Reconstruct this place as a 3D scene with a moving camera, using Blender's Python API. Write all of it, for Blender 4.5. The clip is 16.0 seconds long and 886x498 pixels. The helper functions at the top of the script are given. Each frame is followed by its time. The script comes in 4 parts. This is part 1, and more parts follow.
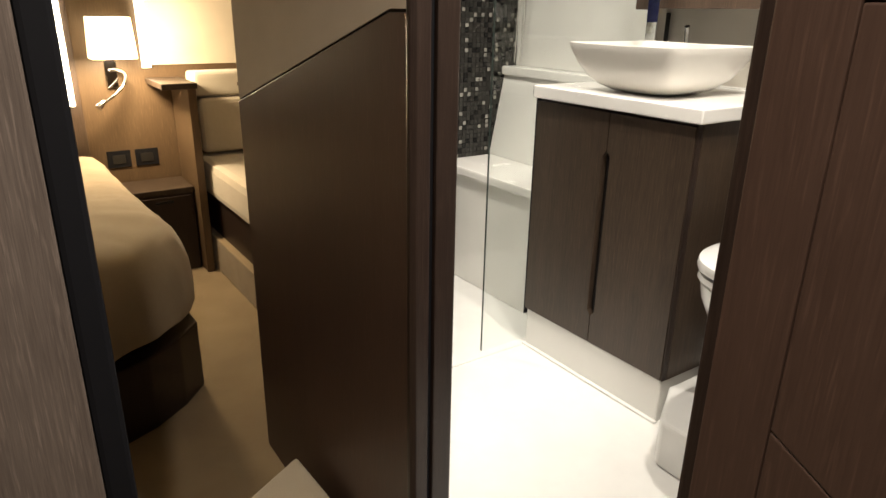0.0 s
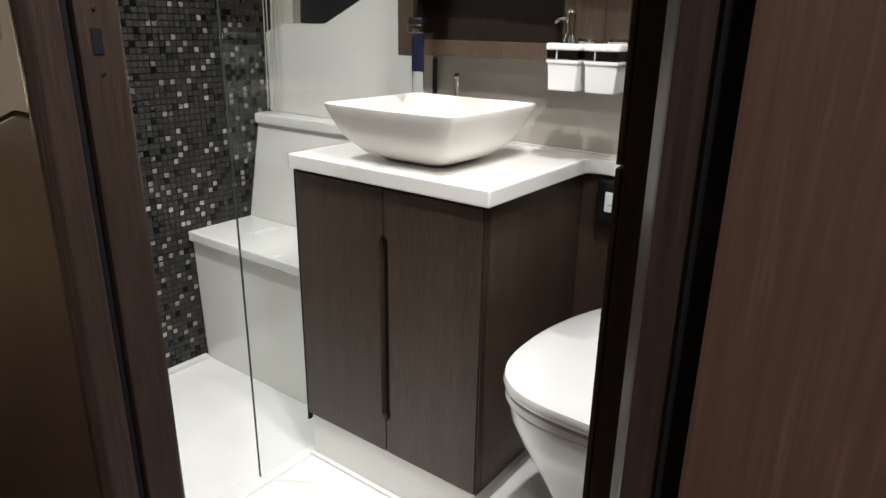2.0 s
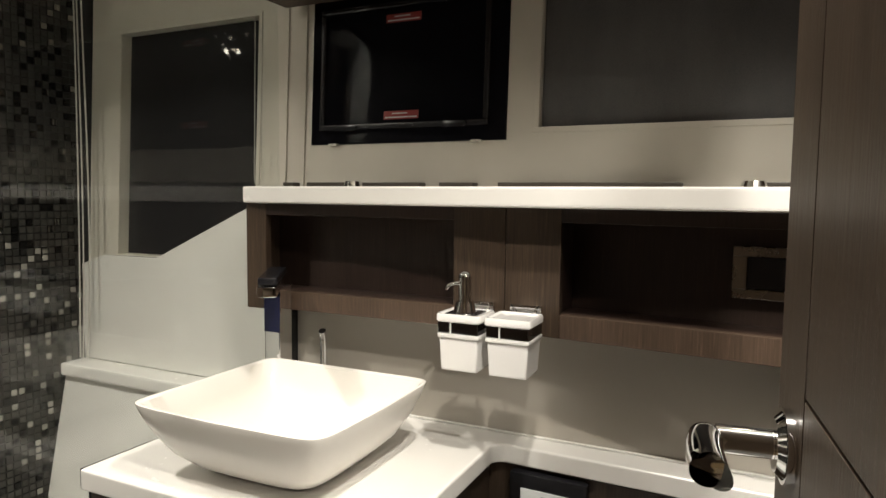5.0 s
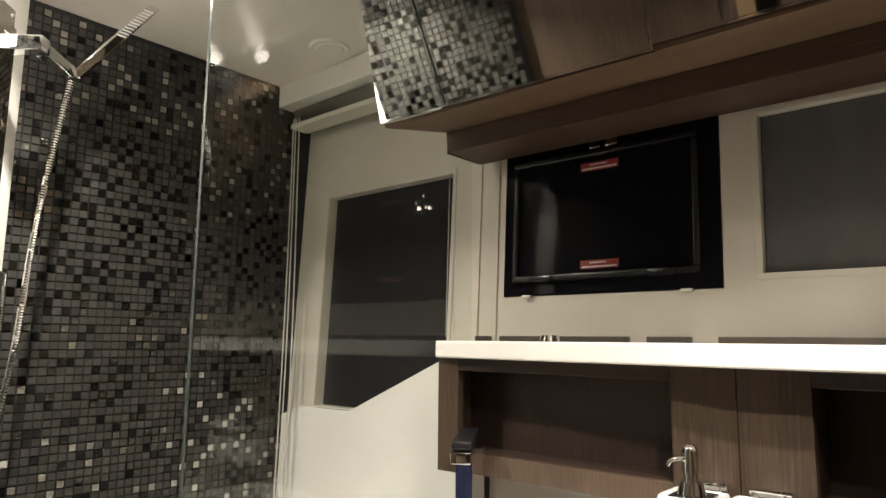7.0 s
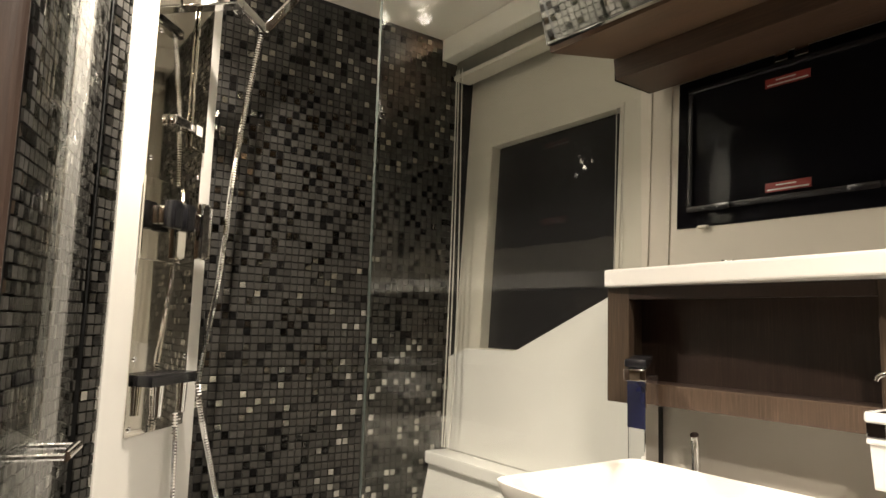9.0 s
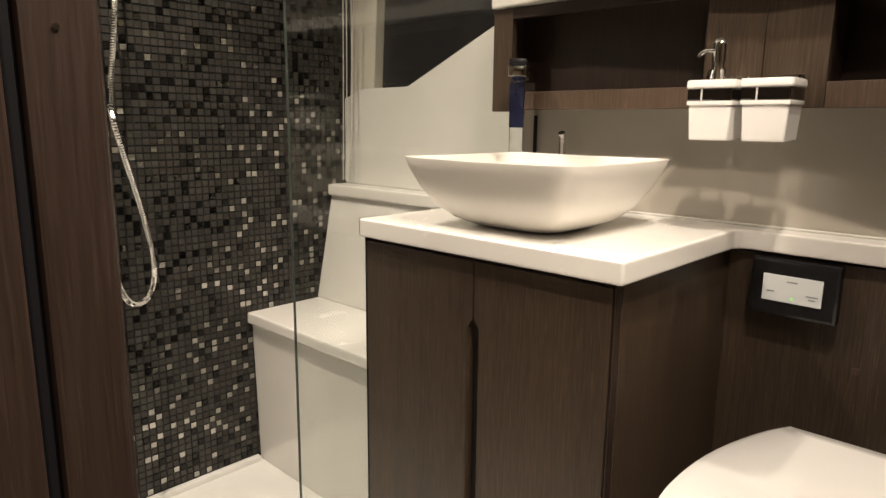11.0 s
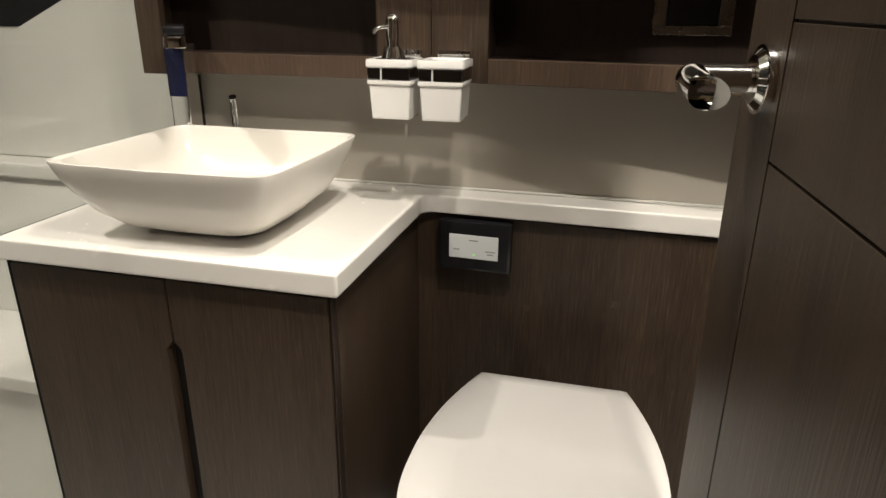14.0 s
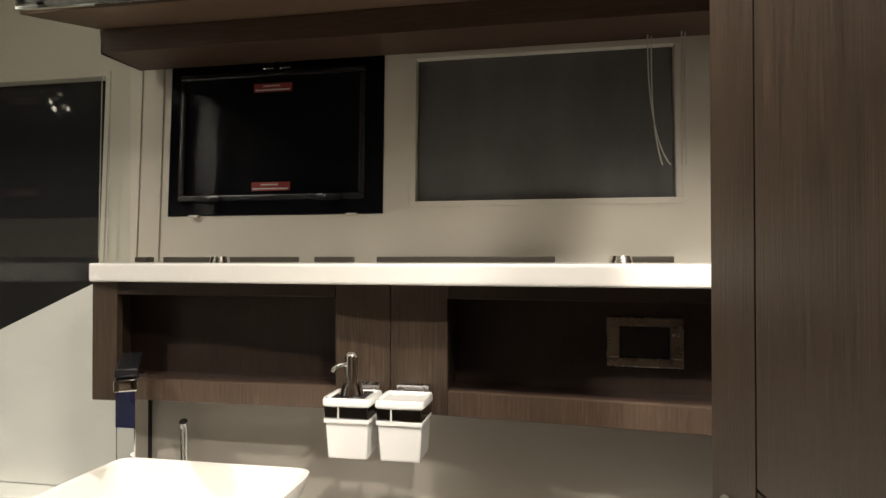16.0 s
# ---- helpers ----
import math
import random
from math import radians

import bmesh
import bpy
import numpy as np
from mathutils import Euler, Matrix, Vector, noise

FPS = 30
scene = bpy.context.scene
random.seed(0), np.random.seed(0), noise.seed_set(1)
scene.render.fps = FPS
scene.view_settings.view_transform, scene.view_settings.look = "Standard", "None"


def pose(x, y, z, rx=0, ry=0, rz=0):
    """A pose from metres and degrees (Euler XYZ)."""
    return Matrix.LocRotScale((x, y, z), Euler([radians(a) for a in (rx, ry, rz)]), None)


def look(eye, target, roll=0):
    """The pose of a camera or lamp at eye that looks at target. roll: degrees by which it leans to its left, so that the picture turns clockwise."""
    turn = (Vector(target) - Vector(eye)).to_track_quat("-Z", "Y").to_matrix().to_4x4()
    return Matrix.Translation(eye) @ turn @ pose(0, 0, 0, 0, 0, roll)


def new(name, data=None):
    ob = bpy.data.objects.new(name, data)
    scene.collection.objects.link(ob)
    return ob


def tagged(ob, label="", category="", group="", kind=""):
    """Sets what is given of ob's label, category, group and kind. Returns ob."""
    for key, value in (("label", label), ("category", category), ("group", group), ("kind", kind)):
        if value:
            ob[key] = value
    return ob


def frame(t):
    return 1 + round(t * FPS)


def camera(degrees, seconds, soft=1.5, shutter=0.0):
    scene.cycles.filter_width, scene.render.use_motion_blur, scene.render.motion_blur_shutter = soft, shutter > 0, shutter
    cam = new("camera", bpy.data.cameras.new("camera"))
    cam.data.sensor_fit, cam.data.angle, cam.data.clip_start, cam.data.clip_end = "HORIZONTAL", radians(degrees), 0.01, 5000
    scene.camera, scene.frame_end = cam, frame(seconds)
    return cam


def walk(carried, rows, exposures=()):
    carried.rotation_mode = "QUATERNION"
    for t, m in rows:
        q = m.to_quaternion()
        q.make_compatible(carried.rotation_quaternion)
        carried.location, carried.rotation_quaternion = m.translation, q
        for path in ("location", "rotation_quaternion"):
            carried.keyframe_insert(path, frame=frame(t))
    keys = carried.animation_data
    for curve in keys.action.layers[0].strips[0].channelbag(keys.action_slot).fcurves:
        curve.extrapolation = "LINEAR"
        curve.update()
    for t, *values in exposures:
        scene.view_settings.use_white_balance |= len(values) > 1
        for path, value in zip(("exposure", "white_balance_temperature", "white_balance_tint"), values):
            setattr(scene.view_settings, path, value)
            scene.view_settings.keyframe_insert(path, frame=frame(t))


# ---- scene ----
cam = camera(68.0, 16.0)
PATH = [
    (0, (0.217, 0.187, 1.064), (1.278, 1.741, 0.385), 1.0),
    (0.5, (0.244, 0.209, 1.079), (1.483, 1.624, 0.400), 1.1),
    (1, (0.324, 0.313, 1.105), (1.664, 1.640, 0.440), 1.0),
    (1.5, (0.472, 0.401, 1.142), (1.865, 1.679, 0.491), 0.8),
    (2, (0.538, 0.457, 1.167), (2.055, 1.589, 0.520), 0.9),
    (2.5, (0.621, 0.561, 1.162), (2.235, 1.559, 0.530), 0.9),
    (3, (0.680, 0.640, 1.183), (2.384, 1.482, 0.559), 1.0),
    (3.5, (0.779, 0.669, 1.238), (2.520, 1.490, 0.695), 0.8),
    (3.7, (0.804, 0.670, 1.251), (2.561, 1.499, 0.778), 0.7),
    (5.8, (0.874, 0.735, 1.363), (2.651, 1.652, 1.383), 0.3),
    (6, (0.871, 0.746, 1.362), (2.625, 1.703, 1.438), 0.3),
    (6.5, (0.895, 0.760, 1.358), (2.520, 1.909, 1.552), 0.5),
    (7, (0.920, 0.778, 1.357), (2.421, 2.069, 1.633), 0.6),
    (7.5, (0.921, 0.798, 1.333), (2.261, 2.249, 1.651), 1.0),
    (8, (0.910, 0.812, 1.289), (2.097, 2.388, 1.617), 1.2),
    (8.2, (0.930, 0.816, 1.285), (2.060, 2.433, 1.613), 1.3),
    (10.3, (0.816, 0.730, 1.096), (2.177, 2.190, 0.984), 1.1),
    (10.5, (0.794, 0.717, 1.083), (2.194, 2.134, 0.904), 0.7),
    (11, (0.748, 0.690, 1.053), (2.174, 2.040, 0.677), 0.6),
    (11.5, (0.723, 0.656, 1.062), (2.180, 1.913, 0.517), 0.3),
    (12, (0.710, 0.632, 1.065), (2.196, 1.793, 0.399), 0.2),
    (12.5, (0.721, 0.628, 1.079), (2.232, 1.723, 0.360), 0.3),
    (13, (0.765, 0.674, 1.144), (2.344, 1.675, 0.432), 0.4),
    (13.5, (0.760, 0.732, 1.168), (2.505, 1.403, 0.459), 0.4),
    (14, (0.807, 0.782, 1.215), (2.627, 1.242, 0.525), 0.4),
    (14.5, (0.826, 0.790, 1.248), (2.698, 1.175, 0.662), 0.3),
    (15, (0.834, 0.784, 1.294), (2.758, 1.169, 0.910), 0.2),
    (15.5, (0.851, 0.789, 1.326), (2.804, 1.177, 1.141), 0.2),
    (16, (0.861, 0.786, 1.371), (2.822, 1.174, 1.391), -0.1),
]
EXPOSURES = [(0, 0.3, 6250, 10), (0.8, 0.29, 5850, 10), (1.5, 0.18, 5550, 10), (2.5, 0.0, 5600, 10), (3.5, -0.16, 5900, 9), (5.8, 0.1, 6200, 10), (6.5, 0.38, 6250, 10.5), (7.5, 0.66, 6300, 10.5),
             (8.0, 0.65, 6350, 10), (10.3, 0.16, 6900, 14), (11.5, 0.1, 6800, 13), (12.5, -0.1, 6400, 10), (13.5, -0.24, 6300, 10), (14.2, -0.27, 6300, 10), (15, -0.24, 6350, 10), (16, 0.14, 6250, 10)]
walk(cam, [(t, look(eye, target, roll)) for t, eye, target, roll in PATH], EXPOSURES)

# ---- world and light ----
world = bpy.data.worlds.new("night")
scene.world = world
world.use_nodes = True
world.node_tree.nodes["Background"].inputs[0].default_value = (0.010, 0.013, 0.02, 1)
world.node_tree.nodes["Background"].inputs[1].default_value = 0.3

FLOOR_Z, LOW_Z, CEIL_Z = 0.0, -0.45, 2.158


def disk_lamp(name, x, y, z, watts, size=0.06, colour=(1.0, 0.86, 0.66), spread=150):
    data = bpy.data.lights.new(name, "AREA")
    data.shape, data.size, data.energy, data.color, data.spread = "DISK", size, watts, colour, radians(spread)
    ob = new(name, data)
    ob.matrix_world = pose(x, y, z)
    return ob


def bulb_lamp(name, x, y, z, watts, size, colour):
    data = bpy.data.lights.new(name, "POINT")
    data.energy, data.color, data.shadow_soft_size = watts, colour, size
    ob = new(name, data)
    ob.location = (x, y, z)
    return ob


WARM = (1.0, 0.90, 0.76)
SPOTS = [(1.10, 0.58, 17.0), (1.46, 0.84, 9.5), (1.27, 2.05, 11.0)]
for sx, sy, watts in SPOTS:
    disk_lamp("bathroom_spot_light", sx, sy, CEIL_Z - 0.010, watts, 0.042, WARM, 125)
    bulb_lamp("bathroom_spot_glow", sx, sy, CEIL_Z - 0.045, watts * 0.16, 0.022, WARM)
disk_lamp("lobby_spot_light", 0.1, 0.15, 2.015, 16.0, 0.06, (1.0, 0.86, 0.70))

# ---- materials ----


class Nodes:
    """A small wrapper for building a node material."""

    def __init__(self, name):
        self.mat = bpy.data.materials.new(name)
        self.mat.use_nodes = True
        self.tree = self.mat.node_tree
        self.bsdf = self.tree.nodes["Principled BSDF"]

    def add(self, kind, **inputs):
        node = self.tree.nodes.new(kind)
        for key, value in inputs.items():
            node.inputs[key].default_value = value
        return node

    def join(self, a, b):
        self.tree.links.new(a, b)

    def coords(self, scale=(1, 1, 1), kind="Object"):
        c = self.tree.nodes.new("ShaderNodeTexCoord")
        m = self.tree.nodes.new("ShaderNodeMapping")
        m.inputs["Scale"].default_value = scale
        self.join(c.outputs[kind], m.inputs["Vector"])
        return m.outputs["Vector"]

    def noise(self, vec, scale, detail=4.0, rough=0.55):
        n = self.add("ShaderNodeTexNoise", Scale=scale, Detail=detail, Roughness=rough)
        self.join(vec, n.inputs["Vector"])
        return n.outputs["Fac"]

    def ramp(self, fac, stops):
        r = self.tree.nodes.new("ShaderNodeValToRGB")
        el = r.color_ramp.elements
        while len(el) < len(stops):
            el.new(0.5)
        for e, (p, c) in zip(el, stops):
            e.position, e.color = p, (*c, 1)
        self.join(fac, r.inputs["Fac"])
        return r.outputs["Color"]

    def mix(self, a, b, fac, mode="MIX"):
        m = self.tree.nodes.new("ShaderNodeMix")
        m.data_type, m.blend_type = "RGBA", mode
        for value, slot in ((a, m.inputs[6]), (b, m.inputs[7])):
            if isinstance(value, tuple):
                slot.default_value = (*value, 1)
            else:
                self.join(value, slot)
        if isinstance(fac, float):
            m.inputs[0].default_value = fac
        else:
            self.join(fac, m.inputs[0])
        return m.outputs[2]

    def range(self, fac, low, high):
        m = self.tree.nodes.new("ShaderNodeMapRange")
        m.inputs["To Min"].default_value, m.inputs["To Max"].default_value = low, high
        self.join(fac, m.inputs["Value"])
        return m.outputs[0]

    def bump(self, fac, strength, distance=0.002):
        b = self.add("ShaderNodeBump", Strength=strength, Distance=distance)
        self.join(fac, b.inputs["Height"])
        self.join(b.outputs["Normal"], self.bsdf.inputs["Normal"])

    def set(self, **inputs):
        for key, value in inputs.items():
            slot = self.bsdf.inputs[key.replace("_", " ")]
            if hasattr(value, "is_linked"):
                self.join(value, slot)
            else:
                slot.default_value = value
        return self.mat


def wood(name, dark, light, axis=2, rough=0.38, pore=0.5):
    """Fine straight-grained veneer; axis is the way the grain runs."""
    n = Nodes(name)
    stretch = [70, 70, 70]
    stretch[axis] = 2.2
    vec = n.coords(tuple(stretch))
    fine = n.noise(vec, 4.0, 5, 0.65)
    wide = [9, 9, 9]
    wide[axis] = 0.5
    broad = n.noise(n.coords(tuple(wide)), 1.5, 3)
    colour = n.mix(n.ramp(fine, [(0.3, dark), (0.72, light)]), n.ramp(broad, [(0.3, dark), (0.7, light)]), 0.35)
    blot = n.noise(n.coords(), 2.4, 3)
    colour = n.mix(colour, tuple(c * 0.75 for c in dark), n.range(blot, 0.0, 0.35))
    dash = [330, 330, 330]
    dash[axis] = 16
    flake = n.noise(n.coords(tuple(dash)), 1.0, 2, 0.5)
    colour = n.mix(colour, tuple(c * 1.75 for c in light), n.ramp(flake, [(0.56, (0, 0, 0)), (0.74, (0.28, 0.28, 0.28))]))
    n.bump(fine, pore, 0.0012)
    return n.set(Base_Color=colour, Roughness=n.range(fine, rough - 0.08, rough + 0.12), Specular_IOR_Level=0.4)


def smooth_paint(name, colour, rough=0.25, mottle=0.05, bump=0.03, scale=6.0, coat=0.0):
    n = Nodes(name)
    a = n.noise(n.coords(), scale, 4)
    b = n.noise(n.coords(), scale * 30, 3)
    lo = tuple(c * (1 - mottle) for c in colour)
    c = n.mix(n.ramp(a, [(0.35, lo), (0.65, colour)]), tuple(v * 0.96 for v in colour), n.range(b, 0.0, 0.25))
    n.bump(n.noise(n.coords(), 140, 2), bump, 0.001)
    return n.set(Base_Color=c, Roughness=n.range(a, rough * 0.85, rough * 1.15), Coat_Weight=coat, Coat_Roughness=0.05)


def metal(name, colour, rough, bump=0.0):
    n = Nodes(name)
    a = n.noise(n.coords(), 30, 4)
    if bump:
        n.bump(a, bump, 0.001)
    return n.set(Base_Color=(*colour, 1), Metallic=1.0, Roughness=n.range(a, rough, rough + 0.05))


def plain(name, colour, rough=0.4, **more):
    n = Nodes(name)
    a = n.noise(n.coords(), 25, 3)
    c = n.ramp(a, [(0.3, tuple(v * 0.88 for v in colour)), (0.7, colour)])
    return n.set(Base_Color=c, Roughness=rough, **more)


def glow(name, colour, strength):
    n = Nodes(name)
    return n.set(Base_Color=(*colour, 1), Emission_Color=(*colour, 1), Emission_Strength=strength)


def fabric(name, dark, light, scale=500, bump=0.4, blot=0.4):
    n = Nodes(name)
    fine = n.noise(n.coords(), scale, 2)
    soft = n.noise(n.coords(), 5, 4)
    c = n.mix(n.ramp(fine, [(0.3, dark), (0.7, light)]), n.ramp(soft, [(0.35, dark), (0.65, light)]), blot)
    n.bump(fine, bump, 0.002)
    return n.set(Base_Color=c, Roughness=0.9, Sheen_Weight=0.2, Specular_IOR_Level=0.2)


def tile_glass(name, stops, metallic, rough):
    """Small mosaic pieces that differ a little from one to the next."""
    n = Nodes(name)
    info = n.tree.nodes.new("ShaderNodeObjectInfo")
    geo = n.tree.nodes.new("ShaderNodeNewGeometry")
    s = n.add("ShaderNodeMath")
    s.operation = "ADD"
    n.join(info.outputs["Random"], s.inputs[0])
    n.join(geo.outputs["Random Per Island"], s.inputs[1])
    fr = n.add("ShaderNodeMath")
    fr.operation = "FRACT"
    n.join(s.outputs[0], fr.inputs[0])
    col = n.ramp(fr.outputs[0], stops)
    grain = n.noise(n.coords(), 220, 3)
    c = n.mix(col, tuple(v * 0.5 for v in stops[0][1]), n.range(grain, 0.0, 0.4))
    return n.set(Base_Color=c, Metallic=metallic, Roughness=n.range(grain, rough - 0.03, rough + 0.05), Specular_IOR_Level=0.3)


def clear_glass(name, tint=(1, 1, 1)):
    """Clear sheet glass: see-through, with gloss that grows at a flat angle."""
    n = Nodes(name)
    gloss = n.add("ShaderNodeBsdfGlossy", Roughness=0.0)
    clear = n.add("ShaderNodeBsdfTransparent")
    clear.inputs["Color"].default_value = (*tint, 1)
    face = n.add("ShaderNodeLayerWeight", Blend=0.5)
    power = n.add("ShaderNodeMath")
    power.operation = "POWER"
    n.join(face.outputs["Facing"], power.inputs[0])
    power.inputs[1].default_value = 5.0
    amount = n.range(power.outputs[0], 0.035, 0.95)
    blend = n.add("ShaderNodeMixShader")
    n.join(amount, blend.inputs[0])
    n.join(clear.outputs[0], blend.inputs[1])
    n.join(gloss.outputs[0], blend.inputs[2])
    n.join(blend.outputs[0], n.tree.nodes["Material Output"].inputs["Surface"])
    return n.mat


def blind_mesh(name, k=1.0):
    """Dark woven sun-screen cloth."""
    n = Nodes(name)
    w = n.tree.nodes.new("ShaderNodeTexWave")
    w.inputs["Scale"].default_value = 60
    n.join(n.coords((0, 0, 1)), w.inputs["Vector"])
    fine = n.noise(n.coords(), 700, 2)
    soft = n.noise(n.coords((1, 3, 1)), 4, 3)
    c = n.mix(n.ramp(fine, [(0.3, (0.038 * k, 0.038 * k, 0.040 * k)), (0.7, (0.092 * k, 0.090 * k, 0.088 * k))]), n.ramp(soft, [(0.3, (0.045 * k, 0.045 * k, 0.046 * k)), (0.7, (0.088 * k, 0.086 * k, 0.084 * k))]), 0.5)
    n.bump(fine, 0.3, 0.001)
    return n.set(Base_Color=c, Roughness=0.55, Specular_IOR_Level=0.35)


WOOD = wood("walnut_veneer", (0.024, 0.0160, 0.0105), (0.090, 0.061, 0.040))
WOOD_Y = wood("walnut_veneer_across", (0.070, 0.043, 0.027), (0.20, 0.127, 0.080), 1)
WOOD_PELMET = wood("dark_walnut_veneer_across", (0.034, 0.020, 0.0135), (0.095, 0.058, 0.038), 1)
WOOD_RED = wood("reddish_walnut_veneer", (0.058, 0.0335, 0.0245), (0.092, 0.054, 0.039), 2, 0.42, 0.15)
# same walnut, darkened so the door looks less lit
WOOD_DOOR_SHADED = wood("shaded_door_veneer", (0.021, 0.0136, 0.0082), (0.074, 0.049, 0.030))
# dark wood, lowered further to carry the shade inside the niches
WOOD_DARK = wood("dark_and_shaded_veneer", (0.017, 0.0105, 0.0080), (0.044, 0.027, 0.020))
WOOD_LIP = wood("oiled_oak_edge", (0.045, 0.030, 0.021), (0.12, 0.080, 0.055))
GEL = smooth_paint("white_gelcoat", (0.76, 0.75, 0.71), 0.14, 0.04, 0.02, 5, 0.4)
FLOOR = smooth_paint("white_shower_floor", (0.76, 0.755, 0.73), 0.3, 0.06, 0.05, 8)
STONE = smooth_paint("white_solid_surface", (0.78, 0.765, 0.73), 0.26, 0.02, 0.0, 9, 0.1)
CERAMIC = smooth_paint("white_glazed_ceramic", (0.82, 0.81, 0.79), 0.06, 0.02, 0.0, 9, 0.8)
BASIN = smooth_paint("cream_matt_basin", (0.80, 0.775, 0.72), 0.22, 0.02, 0.0, 9, 0.15)
GREIGE = smooth_paint("greige_splash_panel", (0.44, 0.41, 0.355), 0.32, 0.01, 0.0, 3, 0.0)
HULL = smooth_paint("cream_hull_lining", (0.62, 0.59, 0.51), 0.35, 0.05, 0.04, 5)
CEIL = smooth_paint("cream_headliner", (0.80, 0.775, 0.70), 0.35, 0.04, 0.05, 6)
CHROME = metal("chrome", (0.86, 0.86, 0.86), 0.04)
DARK_CHROME = metal("dark_chrome", (0.20, 0.20, 0.21), 0.06)
STEEL = metal("polished_steel_plate", (0.74, 0.71, 0.64), 0.015)
MIRROR = metal("mirror_silver", (0.88, 0.88, 0.86), 0.005)
BLACK = plain("black_plastic", (0.012, 0.012, 0.014), 0.25)
GLOSS_BLACK = plain("black_acrylic_glass", (0.006, 0.006, 0.008), 0.06, Specular_IOR_Level=0.08)
SEAL = plain("black_rubber_seal", (0.005, 0.005, 0.007), 0.75, Specular_IOR_Level=0.2)
GROUT = plain("dark_grout", (0.014, 0.014, 0.014), 0.8)
SCREEN = glow("pale_touch_panel", (0.50, 0.50, 0.47), 0.28)
RED = plain("red_sticker", (0.28, 0.025, 0.022), 0.4)
WHITE = plain("white_print", (0.7, 0.7, 0.68), 0.5)
CORD = plain("white_blind_cord", (0.55, 0.53, 0.48), 0.7)
LINEN = fabric("beige_bed_cover", (0.34, 0.27, 0.18), (0.44, 0.36, 0.25), 320)
CARPET = fabric("sand_carpet", (0.20, 0.14, 0.075), (0.33, 0.245, 0.14), 700, 0.9)
LEATHER = fabric("cream_upholstery", (0.48, 0.42, 0.33), (0.58, 0.52, 0.42), 260, 0.2)
WALLCLOTH = fabric("beige_wall_cloth", (0.52, 0.45, 0.35), (0.62, 0.55, 0.44), 600, 0.25)
TILE = tile_glass("grey_foil_mosaic", [(0.0, (0.042, 0.040, 0.036)), (0.5, (0.052, 0.050, 0.045)), (1.0, (0.070, 0.067, 0.061))], 0.25, 0.42)
TILE_BLACK = tile_glass("black_glass_mosaic", [(0.0, (0.006, 0.006, 0.006)), (1.0, (0.014, 0.013, 0.012))], 0.0, 0.10)
TILE_MIRROR = tile_glass("silvered_mosaic", [(0.0, (0.40, 0.39, 0.365)), (1.0, (0.54, 0.525, 0.49))], 1.0, 0.09)
GLASS = clear_glass("shower_glass", (0.97, 0.985, 0.975))
BLIND_GREY = blind_mesh("grey_screen_blind", 1.5)
SHADE = glow("lit_lamp_shade", (1.0, 0.80, 0.48), 2.6)
LEDSTRIP = glow("led_strip", (1.0, 0.93, 0.74), 7.0)
LAMPGLOW = glow("spot_lens", (1.0, 0.88, 0.7), 18.0)
GREEN = glow("green_indicator", (0.25, 1.0, 0.1), 0.6)
BLUE_REFLECTION = plain("blue_reflection", (0.005, 0.007, 0.036), 0.2)

# ---- mesh helpers ----


def block(bm, lo, hi, bevel=0.0, segments=2):
    """Adds a box from lo to hi to bm, with rounded edges."""
    made = bmesh.ops.create_cube(bm, size=1.0)["verts"]
    for v in made:
        v.co = Vector([(a + b) / 2 + c * (b - a) for a, b, c in zip(lo, hi, v.co)])
    if bevel:
        edges = list({e for v in made for e in v.link_edges})
        bmesh.ops.bevel(bm, geom=edges, offset=bevel, segments=segments, affect="EDGES", profile=0.6)
    return bm


def slab(bm, points, along, bevel=0.0, segments=2):
    """Adds a prism: the polygon points (3D), pushed by the vector along."""
    low = [bm.verts.new(p) for p in points]
    high = [bm.verts.new(Vector(p) + Vector(along)) for p in points]
    faces = [bm.faces.new(low[::-1]), bm.faces.new(high)]
    for i in range(len(low)):
        j = (i + 1) % len(low)
        faces.append(bm.faces.new((low[i], low[j], high[j], high[i])))
    bmesh.ops.recalc_face_normals(bm, faces=faces)
    if bevel:
        bmesh.ops.bevel(bm, geom=list({e for f in faces for e in f.edges}), offset=bevel, segments=segments, affect="EDGES", profile=0.6)
    return bm


def rod(bm, a, b, r, r2=None, sides=20):
    a, b = Vector(a), Vector(b)
    m = Matrix.Translation((a + b) / 2) @ (b - a).to_track_quat("Z", "Y").to_matrix().to_4x4()
    bmesh.ops.create_cone(bm, cap_ends=True, segments=sides, radius1=r, radius2=r if r2 is None else r2, depth=(b - a).length, matrix=m)
    return bm


def tube(bm, path, r, sides=10):
    """Adds a round tube along a list of points."""
    rings = []
    pts = [Vector(p) for p in path]
    for i, p in enumerate(pts):
        d = (pts[min(i + 1, len(pts) - 1)] - pts[max(i - 1, 0)]).normalized()
        q = d.to_track_quat("Z", "Y")
        rr = r[i] if isinstance(r, list) else r
        rings.append([bm.verts.new(p + q @ Vector((rr * math.cos(k * math.tau / sides), rr * math.sin(k * math.tau / sides), 0))) for k in range(sides)])
    for u, v in zip(rings, rings[1:]):
        best = min(range(sides), key=lambda s: sum((u[k].co - v[(k + s) % sides].co).length for k in range(sides)))
        for k in range(sides):
            bm.faces.new((u[k], u[(k + 1) % sides], v[(k + 1 + best) % sides], v[(k + best) % sides]))
    bm.faces.new(rings[0][::-1])
    bm.faces.new(rings[-1])
    return bm


def bezier(a, b, c, d, n=16):
    a, b, c, d = map(Vector, (a, b, c, d))
    return [a * (1 - t) ** 3 + b * 3 * t * (1 - t) ** 2 + c * 3 * t * t * (1 - t) + d * t ** 3 for t in [i / n for i in range(n + 1)]]


